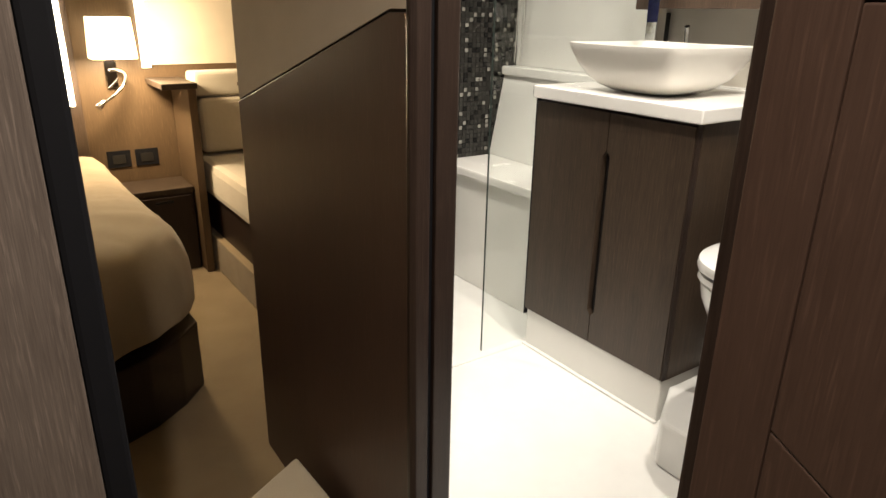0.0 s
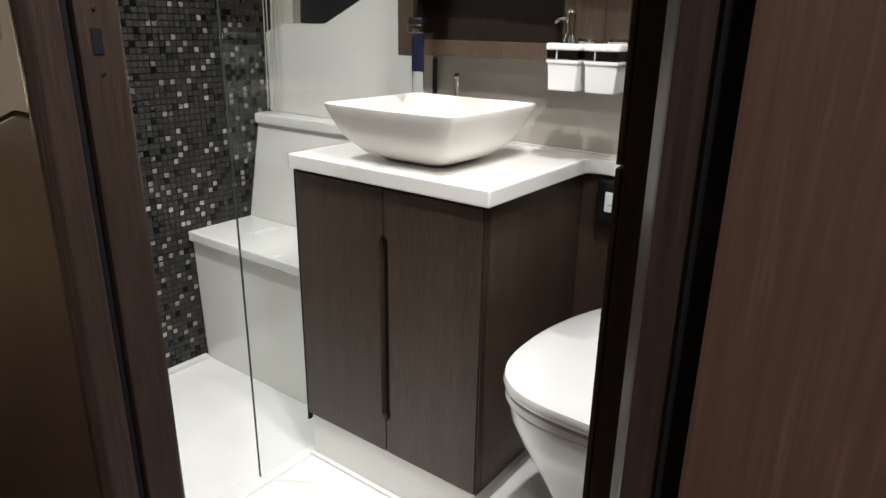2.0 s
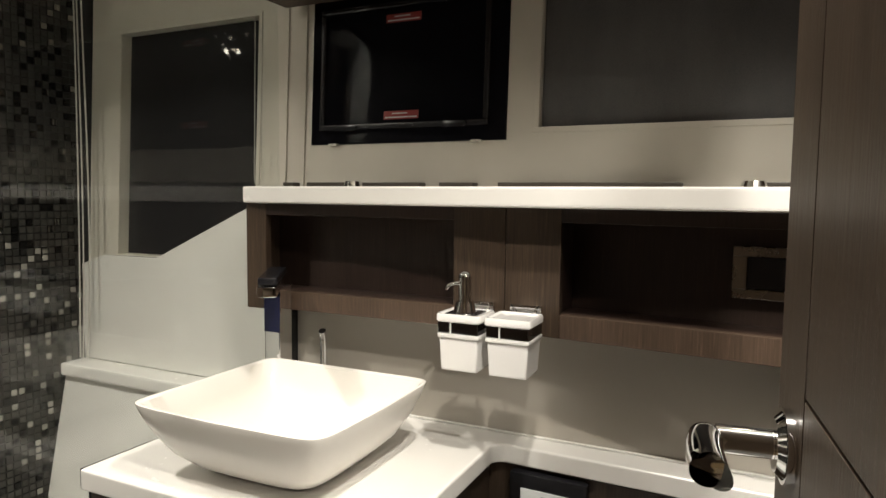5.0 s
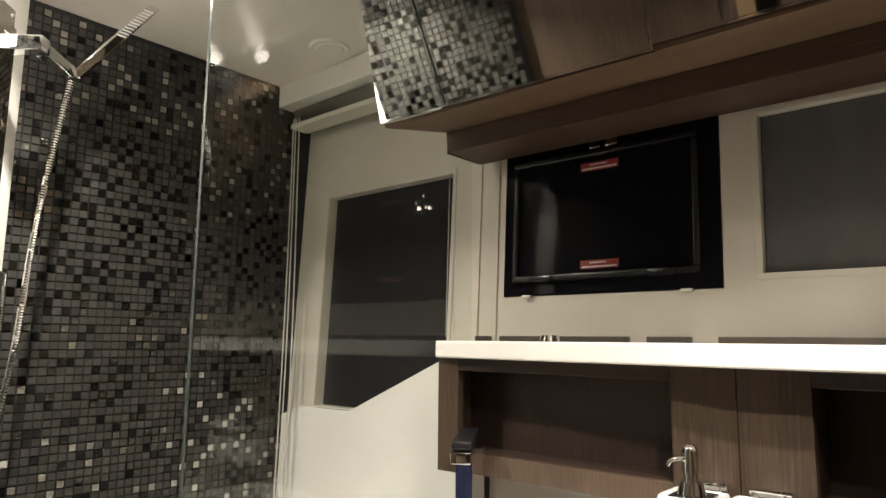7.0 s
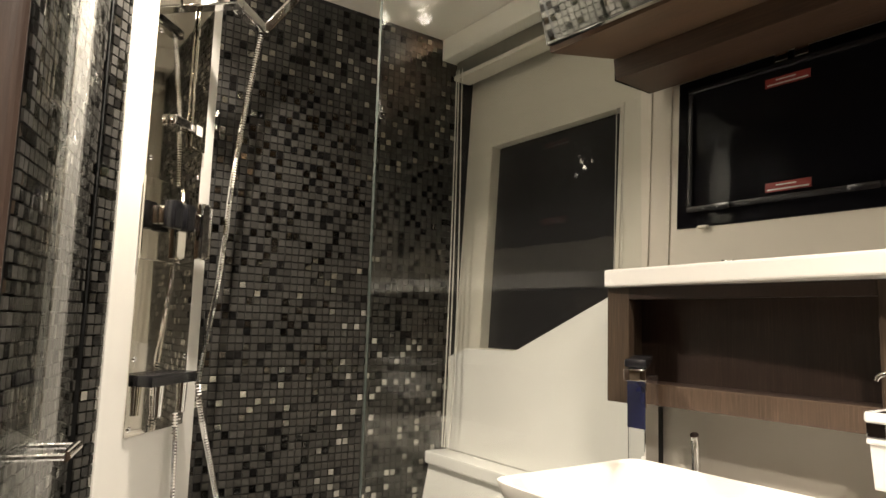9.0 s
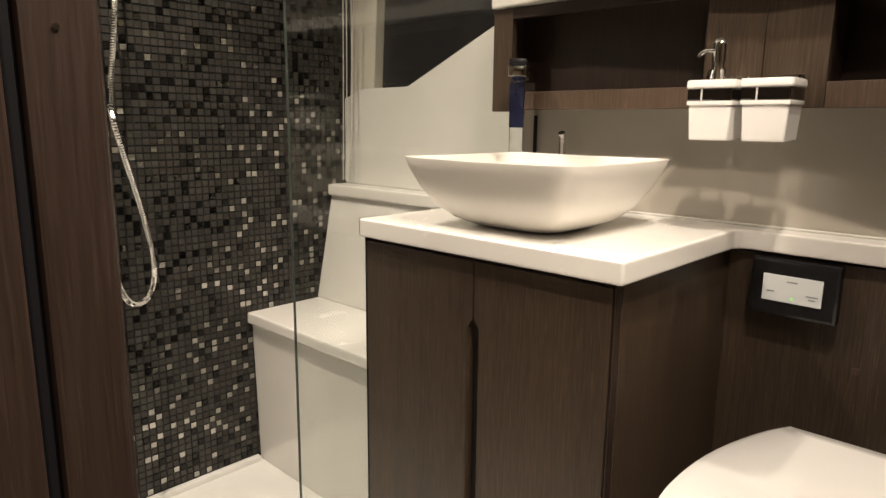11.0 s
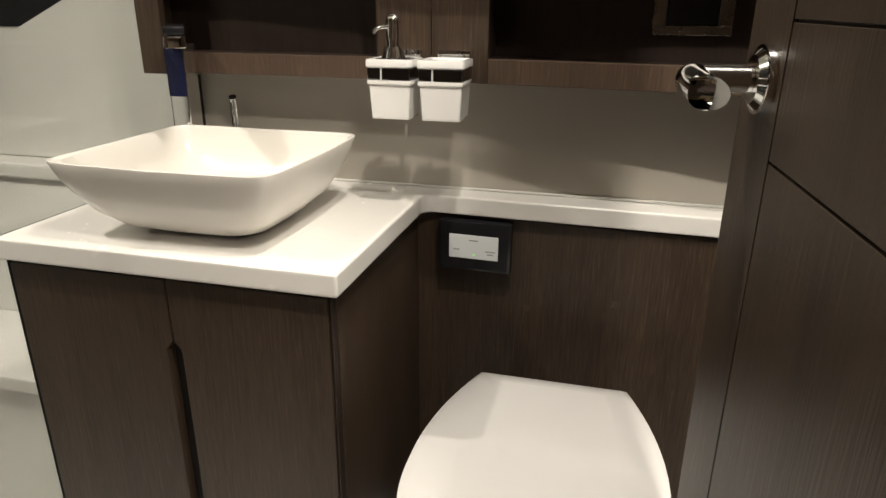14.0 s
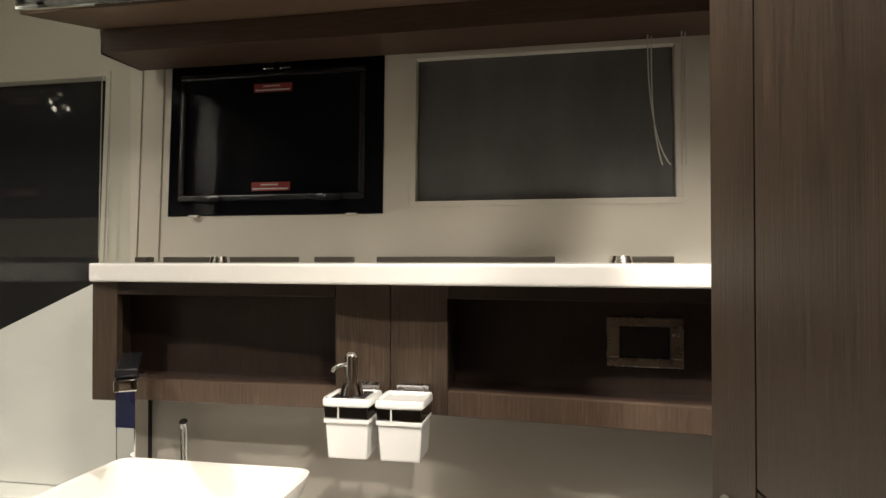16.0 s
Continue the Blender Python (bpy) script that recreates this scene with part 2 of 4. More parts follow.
def part(name, bm, material, parent=None, label="", smooth=True):
    me = bpy.data.meshes.new(name)
    bm.normal_update()
    bm.to_mesh(me)
    bm.free()
    me.materials.append(material)
    if smooth:
        rounded = [poly.use_smooth or poly.area < 0.0008 for poly in me.polygons]
        me.set_sharp_from_angle(angle=radians(38))
        me.polygons.foreach_set("use_smooth", rounded)
    ob = new(name, me)
    if parent is not None:
        ob.parent = parent
    if label:
        ob["label"] = label
    return ob


def box(name, lo, hi, material, parent=None, label="", bevel=0.002):
    return part(name, block(bmesh.new(), lo, hi, bevel), material, parent, label)


def thing(name, label, category, group="", kind="", at=(0, 0, 0)):
    ob = new(name)
    ob.location = at
    ob.empty_display_size = 0.05
    return tagged(ob, label, category, group, kind)


def structure(ob, label, category):
    return tagged(ob, label, category, "", "structure")


# ---- the shell ----
structure(box("floor_bathroom", (0.86, 0.40, -0.06), (2.45, 1.745, -0.028), FLOOR, bevel=0), "white moulded bathroom floor", "floor")
structure(part("floor_shower", slab(bmesh.new(), [(0.93, 1.7455, -0.09), (2.45, 1.7455, -0.09), (2.45, 2.6, -0.09), (1.34, 2.6, -0.09), (0.93, 2.19, -0.09)], (0, 0, 0.056)), FLOOR, smooth=False), "white moulded shower pan, slightly sunk", "floor")
structure(box("floor_cabin", (-2.0, -1.6, -0.55), (3.6, 5.6, LOW_Z), CARPET, bevel=0), "sand-coloured cut-pile carpet in cabin and lobby", "floor")
structure(box("ceiling_bathroom", (0.80, 0.40, CEIL_Z), (2.45, 2.62, CEIL_Z + 0.06), CEIL, bevel=0), "plain cream bathroom headliner", "ceiling")
structure(box("ceiling_cabin", (-2.0, -1.6, CEIL_Z + 0.061), (3.6, 5.6, CEIL_Z + 0.12), CEIL, bevel=0), "plain cream cabin headliner", "ceiling")
structure(box("ceiling_lobby", (-2.0, -1.6, 2.04), (0.795, 1.20, 2.12), CEIL, bevel=0), "plain cream lobby headliner", "ceiling")


def hull_x(z):
    """The hull lining leans outward as it rises."""
    return 2.192 + 0.05 * (z - 1.2)


# hull side: white moulding below, lining with three openings above
HULL_OPENINGS = [(0.588, 1.112, 1.485, 1.790), (1.182, 1.690, 1.460, 1.806), (1.862, 2.368, 1.163, 1.795)]


def hull_patch(bm, y0, y1, z0, z1, front=0.0, back=0.05):
    pts = [(hull_x(z0) + front, y0, z0), (hull_x(z0) + front, y1, z0), (hull_x(z1) + front, y1, z1), (hull_x(z1) + front, y0, z1)]
    slab(bm, pts, (back, 0, 0))


bm = bmesh.new()
ys = sorted({0.40, 2.60, *[v for o in HULL_OPENINGS for v in o[:2]]})
for y0, y1 in zip(ys, ys[1:]):
    holes = [(o[2], o[3]) for o in HULL_OPENINGS if o[0] <= y0 and y1 <= o[1]]
    z = 0.0
    for h0, h1 in holes:
        hull_patch(bm, y0, y1, z, h0)
        z = h1
    hull_patch(bm, y0, y1, z, 2.26)
wall_hull = structure(part("wall_hull", bm, HULL, smooth=False), "cream moulded hull lining with three window openings", "wall")
structure(box("wall_hull_outside", (2.42, 0.40, -0.1), (2.46, 2.60, 2.26), plain("night_outside", (0.01, 0.011, 0.014), 0.6), bevel=0), "dark outside skin of the hull", "wall")
structure(box("wall_aft", (0.86, 0.40, -0.05), (2.40, 0.44, CEIL_Z), WOOD, bevel=0), "plain walnut wall behind the open door", "wall")

# mosaic backing wall
wall_shower = structure(box("wall_shower", (1.30, 2.494, -0.05), (2.40, 2.56, CEIL_Z), GROUT, bevel=0), "shower wall in dark glass mosaic", "wall")
bm = slab(bmesh.new(), [(0.945, 1.775, -0.05), (0.909, 1.775, -0.05), (1.03, 2.215, -0.05), (1.36, 2.555, -0.05), (1.44, 2.555, -0.05), (1.085, 2.188, -0.05)], (0, 0, CEIL_Z + 0.05))
wall_corner = structure(part("wall_corner", bm, GROUT, smooth=False), "canted shower wall in dark glass mosaic", "wall")
structure(box("wall_between", (1.32, 2.60, LOW_Z), (2.6, 2.66, CEIL_Z), WOOD, bevel=0), "wood-lined outer side of the shower", "wall")
structure(part("wall_canted_outside", slab(bmesh.new(), [(0.888, 2.232, LOW_Z), (0.93, 2.20, LOW_Z), (1.36, 2.565, LOW_Z), (1.32, 2.60, LOW_Z)], (0, 0, CEIL_Z - LOW_Z)), WOOD, smooth=False), "canted wood wall behind the shower", "wall")

# lobby wall with the doorway: beige cloth above, veneer below
PX, PE, PK, PJ = 0.845, 2.230, 1.295, 1.205
bm = slab(bmesh.new(), [(PX, PE, LOW_Z), (PX, PJ, LOW_Z), (PX, PJ, 1.062), (PX, PK, 1.062), (PX, PE, 0.797)], (0.040, 0, 0), 0.0015)
panel = structure(part("wall_front", bm, WOOD_RED), "dark veneer wall panel with a slanting upper edge", "wall")
structure(part("wall_front_upper", slab(bmesh.new(), [(PX + 0.003, PE, 0.804), (PX + 0.003, PK + 0.002, 1.0685), (PX + 0.003, PJ, 1.0685), (PX + 0.003, PJ, 2.26), (PX + 0.003, PE, 2.26)], (0.037, 0, 0)), WALLCLOTH, smooth=False), "beige cloth wall above the slanting veneer edge", "wall")
structure(part("trim_slant", slab(bmesh.new(), [(PX + 0.006, PE, 0.796), (PX + 0.006, PK + 0.001, 1.0615), (PX + 0.006, PJ, 1.0615), (PX + 0.006, PJ, 1.0695), (PX + 0.006, PK + 0.002, 1.0695), (PX + 0.006, PE, 0.805)], (0.03, 0, 0)), BLACK, smooth=False), "dark shadow joint", "trim")
structure(box("wall_front_inside", (0.886, PJ, -0.05), (0.908, 2.19, CEIL_Z), WOOD, bevel=0), "walnut inner lining of the bathroom wall", "wall")
structure(box("wall_over_door", (0.83, 0.40, 2.0), (0.908, PJ - 0.001, 2.26), WOOD, bevel=0), "veneer panel above the doorway", "wall")

# door posts
frame_1 = structure(new("door_frame"), "dark walnut door frame with a black seal", "door frame")
part("post", slab(bmesh.new(), [(0.826, 1.204, LOW_Z), (0.826, 1.192, LOW_Z), (0.836, 1.183, LOW_Z), (0.866, 1.183, LOW_Z), (0.866, 1.204, LOW_Z)], (0, 0, 2.45), 0.003), WOOD_DARK, frame_1)
box("seal", (0.8665, 1.188, LOW_Z), (0.8755, 1.204, 2.0), SEAL, frame_1, "black rubber seal", 0.002)
part("post", slab(bmesh.new(), [(0.876, 1.204, LOW_Z), (0.876, 1.179, LOW_Z), (0.921, 1.179, LOW_Z), (0.926, 1.183, LOW_Z), (0.926, 1.204, LOW_Z)], (0, 0, 2.45), 0.003), WOOD_DARK, frame_1)
part("post", slab(bmesh.new(), [(0.790, 0.524, LOW_Z), (0.905, 0.524, LOW_Z), (0.905, 0.562, LOW_Z), (0.826, 0.558, LOW_Z), (0.790, 0.541, LOW_Z)], (0, 0, 2.45), 0.003), WOOD_DARK, frame_1)
box("seal", (0.782, 0.5090, LOW_Z), (0.83, 0.5235, 2.0), SEAL, frame_1, "black rubber seal", 0.003)
box("head", (0.835, 0.563, 1.985), (0.905, 1.178, 2.0), WOOD_DARK, frame_1)
box("sill", (0.79, 0.563, LOW_Z), (0.872, 1.178, -0.008), WOOD_DARK, frame_1, "raised dark door sill")
box("latch_slot", (0.890, 1.1782, 1.132), (0.901, 1.1788, 1.158), BLACK, frame_1, "black latch opening", 0)
for z in (1.112, 1.178):
    part("screw", rod(bmesh.new(), (0.897, 1.1788, z), (0.897, 1.1776, z), 0.0022), CHROME, frame_1, "chrome screw head")
structure(part("wall_return", slab(bmesh.new(), [(0.9065, 0.4405, -0.0275), (1.02, 0.4405, -0.0275), (1.02, 0.5812, -0.0275), (0.921, 0.5692, -0.0275), (0.9065, 0.5692, -0.0275)], (0, 0, 2.007), 0.001), WOOD_DARK), "walnut return beside the door hinge", "wall")

# lobby wall right of the doorway, in three grooved panels
wall_lobby = structure(new("wall_lobby"), "dark walnut wall of grooved panels", "wall")
GX = 0.757
bm = slab(bmesh.new(), [(GX, 0.508, LOW_Z), (GX, 0.441, LOW_Z), (GX, 0.441, 2.06), (GX, 0.508, 2.06)], (0.035, 0, 0), 0.002)
part("panel", bm, WOOD_RED, wall_lobby)
bm = slab(bmesh.new(), [(GX, 0.4398, 1.077), (GX, -1.2, 1.077), (GX, -1.2, 2.06), (GX, 0.4398, 2.06)], (0.035, 0, 0), 0.002)
part("panel", bm, WOOD_RED, wall_lobby)
bm = slab(bmesh.new(), [(GX, 0.4398, 1.0757), (GX, 0.4398, 0.707), (GX, -0.7, 0.12), (GX, -1.2, 0.12), (GX, -1.2, 1.0757)], (0.035, 0, 0), 0.002)
part("panel", bm, WOOD_RED, wall_lobby)
bm = slab(bmesh.new(), [(GX, 0.4398, 0.7057), (GX, 0.4398, LOW_Z), (GX, -1.2, LOW_Z), (GX, -1.2, 0.1187), (GX, -0.7, 0.1187)], (0.035, 0, 0), 0.002)
part("panel", bm, WOOD_RED, wall_lobby)
structure(box("wall_lobby_core", (0.7925, -1.6, LOW_Z), (0.858, 0.5085, 2.2), WOOD_DARK, bevel=0), "dark core of the lobby wall", "wall")
structure(box("wall_port", (-2.06, -1.6, LOW_Z), (-2.0, 5.6, 2.3), WALLCLOTH, bevel=0), "beige cloth cabin side", "wall")
structure(box("wall_behind", (-2.0, -1.66, LOW_Z), (0.858, -1.6, 2.3), WOOD, bevel=0), "veneer wall behind the lobby", "wall")

# cabin entry: door edge with a thick black seal
cabin_frame = structure(new("door_frame_cabin"), "grey-brown cabin door post with a black seal", "door frame")
part("post", slab(bmesh.new(), [(0.256, 1.15, LOW_Z), (-0.6, 1.15, LOW_Z), (-0.6, 1.23, LOW_Z), (0.256, 1.23, LOW_Z)], (0, 0, 2.5), 0.004), wood("grey_oak_veneer", (0.085, 0.066, 0.056), (0.20, 0.16, 0.135)), cabin_frame)
box("seal", (0.257, 1.158, LOW_Z), (0.300, 1.222, 2.05), SEAL, cabin_frame, "thick black rubber seal", 0.008)
structure(box("wall_lobby_port", (-2.0, 1.151, LOW_Z), (-0.601, 1.229, 2.2), WOOD, bevel=0), "veneer wall beside the cabin door", "wall")
structure(box("wall_cabin_lintel", (0.301, 1.16, 2.03), (0.80, 1.22, 2.26), WOOD, bevel=0), "veneer panel above the cabin entry", "wall")

# ---- shower ----
# moulded bench of two steps along the hull
bench = thing("shower_bench", "white moulded two-step shower bench along the hull", "shower bench")
part("lower_body", slab(bmesh.new(), [(1.788, 1.766, -0.034), (1.788, 2.490, -0.034), (1.778, 2.490, 0.432), (1.778, 1.766, 0.432)], (0.34, 0, 0), 0.004), GEL, bench)
box("lower_seat", (1.762, 1.766, 0.4325), (2.125, 2.490, 0.468), STONE, bench, "white solid-surface seat", 0.006)
part("upper_body", slab(bmesh.new(), [(2.030, 1.766, 0.4685), (2.030, 2.490, 0.4685), (2.098, 2.490, 0.812), (2.098, 1.766, 0.812)], (0.07, 0, 0), 0.003), GEL, bench)
box("upper_seat", (2.082, 1.766, 0.8125), (2.165, 2.490, 0.849), STONE, bench, "white solid-surface ledge", 0.006)
# white moulding on the hull, with a slanting edge across the shower window
bm = slab(bmesh.new(), [(2.160, 2.490, 0.8495), (2.160, 2.490, 1.130), (2.160, 2.40, 1.160), (2.160, 2.182, 1.162), (2.160, 1.742, 1.356), (2.160, 1.742, 0.8495)], (0.018, 0, 0), 0.003)
structure(part("trim_hull_moulding", bm, GEL), "white moulding with a slanting edge below the window", "trim")
structure(box("trim_shower_lip", (0.95, 1.722, -0.034), (1.61, 1.782, -0.022), FLOOR, bevel=0.004), "low white lip under the shower glass", "trim")
structure(box("trim_floor_edge", (1.40, 2.470, -0.034), (1.78, 2.492, -0.016), FLOOR, bevel=0.004), "raised white edge at the foot of the mosaic", "trim")

# fixed pane
screen = thing("shower_screen", "frameless clear glass shower screen beside the vanity", "shower screen")
pane = part("glass", block(bmesh.new(), (1.453, 1.752, -0.021), (2.159, 1.760, CEIL_Z - 0.004)), GLASS, screen, "", False)
pane.visible_shadow = False
box("edge", (1.4515, 1.7525, -0.021), (1.4529, 1.7595, CEIL_Z - 0.004), plain("green_glass_edge", (0.045, 0.062, 0.055), 0.25), screen, "polished greenish glass edge", 0)
for z in (0.35, 1.95):
    box("clamp", (2.130, 1.744, z - 0.02), (2.166, 1.768, z + 0.02), CHROME, screen, "chrome glass clamp", 0.003)

# hinged pane folded back against the canted wall
leaf = thing("shower_door", "clear glass shower door folded back, with chrome handle", "shower door")
d0, d1 = Vector((0.962, 1.79, 0)), Vector((1.072, 2.150, 0))
side = Vector((d1.y - d0.y, -(d1.x - d0.x), 0)).normalized()
bm = slab(bmesh.new(), [d0 + Vector((0, 0, 0.012)), d1 + Vector((0, 0, 0.012)), d1 + side * 0.008 + Vector((0, 0, 0.012)), d0 + side * 0.008 + Vector((0, 0, 0.012))], (0, 0, 1.98))
pane = part("glass", bm, GLASS, leaf, "", False)
pane.visible_shadow = False
hp = d0.lerp(d1, 0.42)
bm = bmesh.new()
for k in (0.0, 0.09):
    q = hp + (d1 - d0).normalized() * k
    rod(bm, q + side * 0.008 + Vector((0, 0, 1.02)), q + side * 0.045 + Vector((0, 0, 1.02)), 0.006)
q0, q1 = hp + side * 0.045 + Vector((0, 0, 1.02)), hp + (d1 - d0).normalized() * 0.09 + side * 0.045 + Vector((0, 0, 1.02))
rod(bm, q0, q1, 0.008)
part("handle", bm, CHROME, leaf, "chrome bar handle")

# canted white column with the steel shower plate
U = Vector((0.7071, 0.7071, 0))
N = Vector((0.7071, -0.7071, 0))
C0 = Vector((1.091, 2.176, 0))


def on_column(s, z, out):
    """A point on the canted column: s along it, out of its face."""
    return C0 + U * s + N * out + Vector((0, 0, z))


def column_box(bm, s0, s1, z0, z1, o0, o1, bevel=0.002):
    pts = [on_column(s0, z0, o0), on_column(s1, z0, o0), on_column(s1, z0, o1), on_column(s0, z0, o1)]
    return slab(bm, pts, (0, 0, z1 - z0), bevel)


structure(part("wall_column", column_box(bmesh.new(), 0.05, 0.395, -0.034, CEIL_Z - 0.002, -0.01, 0.012, 0.004), GEL), "white canted panel carrying the shower set", "wall")
C0 += U * 0.035
setp = thing("shower_set", "polished steel shower set with hand shower and hose", "shower")
part("plate", column_box(bmesh.new(), 0.090, 0.303, 0.985, 2.075, 0.0125, 0.016, 0.001), STEEL, setp, "polished steel plate")
for s, z in ((0.103, 1.0), (0.292, 1.0), (0.103, 1.14), (0.292, 1.14), (0.103, 1.56), (0.292, 1.56), (0.103, 1.84), (0.105, 2.06), (0.292, 2.06)):
    part("screw", rod(bmesh.new(), on_column(s, z, 0.016), on_column(s, z, 0.0195), 0.006, 0.004, 12), CHROME, setp, "chrome screw head")
part("mixer_plate", column_box(bmesh.new(), 0.085, 0.292, 1.345, 1.520, 0.0165, 0.022, 0.002), STEEL, setp, "wide square chrome mixer plate")
part("mixer_body", column_box(bmesh.new(), 0.135, 0.255, 1.425, 1.465, 0.022, 0.050, 0.004), CHROME, setp, "chrome mixer body")
part("mixer_knob", column_box(bmesh.new(), 0.125, 0.160, 1.415, 1.475, 0.040, 0.066, 0.005), BLACK, setp, "black knob")
part("mixer_knob", column_box(bmesh.new(), 0.175, 0.210, 1.415, 1.475, 0.040, 0.066, 0.005), BLACK, setp, "black knob")
part("mixer_lever", column_box(bmesh.new(), 0.245, 0.292, 1.360, 1.490, 0.045, 0.062, 0.005), CHROME, setp, "upright square chrome lever")
part("arm", column_box(bmesh.new(), 0.170, 0.205, 1.930, 1.962, 0.0165, 0.150, 0.004), CHROME, setp, "square chrome shower arm")
part("bracket", column_box(bmesh.new(), 0.238, 0.300, 1.62, 2.03, 0.0165, 0.024, 0.003), STEEL, setp, "flat steel rail")
part("slider", column_box(bmesh.new(), 0.155, 0.2375, 1.650, 1.672, 0.0165, 0.034, 0.003), CHROME, setp, "chrome slider")
for z in (1.655, 1.985):
    part("sticker", column_box(bmesh.new(), 0.256, 0.282, z, z + 0.024, 0.0242, 0.0248, 0), WHITE, setp, "small white sticker")
part("lower_bracket", column_box(bmesh.new(), 0.103, 0.282, 1.085, 1.108, 0.0165, 0.060, 0.003), BLACK, setp, "dark chrome outlet bar")
for s in (0.155, 0.245):
    part("outlet", rod(bmesh.new(), on_column(s, 1.085, 0.042), on_column(s, 1.02, 0.042), 0.012, 0.009), CHROME, setp, "chrome hose outlet")
# holder and hand shower
head = on_column(0.335, 1.985, 0.132)
part("holder", column_box(bmesh.new(), 0.2055, 0.352, 1.932, 1.958, 0.118, 0.146, 0.005), CHROME, setp, "chrome hand-shower holder")
wand = Vector((0.42, -0.10, 0.60)).normalized()
bm = slab(bmesh.new(), [head + Vector((-0.014, -0.014, -0.05)), head + Vector((0.014, -0.014, -0.05)), head + Vector((0.014, 0.014, -0.05)), head + Vector((-0.014, 0.014, -0.05))], wand * 0.27, 0.004)
part("hand_shower", bm, CHROME, setp, "slim square chrome hand shower")
bm = bmesh.new()
for k in range(11):
    p = head + wand * (0.150 + 0.0095 * k) + Vector((-0.011, -0.0160, -0.05))
    block(bm, p, p + Vector((0.022, 0.003, 0.0045)))
part("nozzle_strip", bm, WHITE, setp, "pale rubber nozzles")


def ribbed(path, r=0.0072, pitch=0.006):
    """A ribbed metal hose along a path."""
    pts = [Vector(p) for p in path]
    out = [pts[0]]
    for a, b in zip(pts, pts[1:]):
        n = max(1, int((b - a).length / (pitch / 2)))
        out += [a.lerp(b, (k + 1) / n) for k in range(n)]
    return tube(bmesh.new(), out, [r * (1.0 if k % 2 else 0.82) for k in range(len(out))], 8)


path = bezier(on_column(0.335, 1.930, 0.132), on_column(0.335, 1.82, 0.115), on_column(0.332, 1.65, 0.085), on_column(0.322, 1.42, 0.080), 16)
path += bezier(on_column(0.322, 1.42, 0.080), on_column(0.312, 1.26, 0.076), on_column(0.275, 1.18, 0.072), on_column(0.262, 1.08, 0.070), 14)[1:]
path += bezier(on_column(0.262, 1.08, 0.070), on_column(0.275, 0.93, 0.085), on_column(0.470, 0.62, 0.11), on_column(0.300, 0.60, 0.095), 18)[1:]
path += bezier(on_column(0.300, 0.60, 0.095), on_column(0.150, 0.59, 0.08), on_column(0.215, 0.85, 0.06), on_column(0.225, 1.02, 0.042), 18)[1:]
part("hose", ribbed(path), CHROME, setp, "ribbed chrome shower hose")
# ---- vanity ----
vanity = thing("vanity_cabinet", "dark walnut two-door vanity cabinet on a white plinth", "cabinet", at=(0, 0, 0))
part("carcass", slab(bmesh.new(), [(1.640, 1.156, 0.108), (1.640, 1.734, 0.108), (2.14, 1.734, 0.108), (2.14, 1.156, 0.108)], (0, 0, 0.7125), 0.001), WOOD, vanity)
box("plinth", (1.626, 1.162, -0.028), (2.12, 1.728, 0.1075), GEL, vanity, "white plinth", 0.004)
box("plinth_bead", (1.612, 1.156, -0.028), (1.6255, 1.732, -0.020), FLOOR, vanity, "pale sealant bead", 0.003)
Z0, Z1, YM = 0.110, 0.812, 1.437
G0, G1, GH = 0.201, 0.704, 0.014
left = [(1.618, 1.733, Z0), (1.618, YM + 0.0015, Z0), (1.618, YM + 0.0015, G0), (1.618, YM + GH, G0 + 0.014), (1.618, YM + GH, G1 - 0.016), (1.618, YM + 0.0015, G1), (1.618, YM + 0.0015, Z1), (1.618, 1.733, Z1)]
part("door", slab(bmesh.new(), left, (0.0215, 0, 0), 0.0014), WOOD, vanity)
right = [(1.618, 1.162, Z0), (1.618, YM - 0.0015, Z0), (1.618, YM - 0.0015, G0), (1.618, YM - GH, G0 + 0.014), (1.618, YM - GH, G1 - 0.016), (1.618, YM - 0.0015, G1), (1.618, YM - 0.0015, Z1), (1.618, 1.162, Z1)]
part("door", slab(bmesh.new(), right, (0.0215, 0, 0), 0.0014), WOOD, vanity)
box("grip_recess", (1.6385, YM - 0.017, G0), (1.6399, YM + 0.017, G1), plain("dark_recess", (0.010, 0.007, 0.006), 0.7), vanity, "dark finger-grip recess", 0)
box("edge_strip", (1.620, 1.1565, 0.108), (1.6395, 1.1605, 0.820), WOOD_DARK, vanity, "dark end panel edge")
box("side_seal", (1.619, 1.7345, 0.085), (2.13, 1.7395, 0.820), SEAL, vanity, "black seal against the glass", 0)

# worktop and ledge in one piece
pts = [(1.603, 1.139, 0.821), (1.603, 1.740, 0.821), (2.158, 1.740, 0.821), (2.158, 0.445, 0.821), (2.030, 0.445, 0.821), (2.050, 1.114, 0.821)]
for k in range(1, 6):
    a = k / 6 * math.pi / 2
    pts.append((2.0495 - 0.026 * (1 - math.cos(a)), 1.114 + 0.0248 * math.sin(a), 0.821))
worktop = thing("vanity_worktop", "white solid-surface worktop turning into a narrow ledge", "worktop")
part("slab", slab(bmesh.new(), pts, (0, 0, 0.0375), 0.005, 3), STONE, worktop)
box("sealant", (2.104, 0.446, 0.8588), (2.1115, 1.661, 0.8635), GEL, worktop, "white sealant bead", 0.002)
box("edge_trim", (1.606, 1.7402, 0.826), (2.15, 1.7425, 0.8575), BLACK, worktop, "thin black edge against the glass", 0)

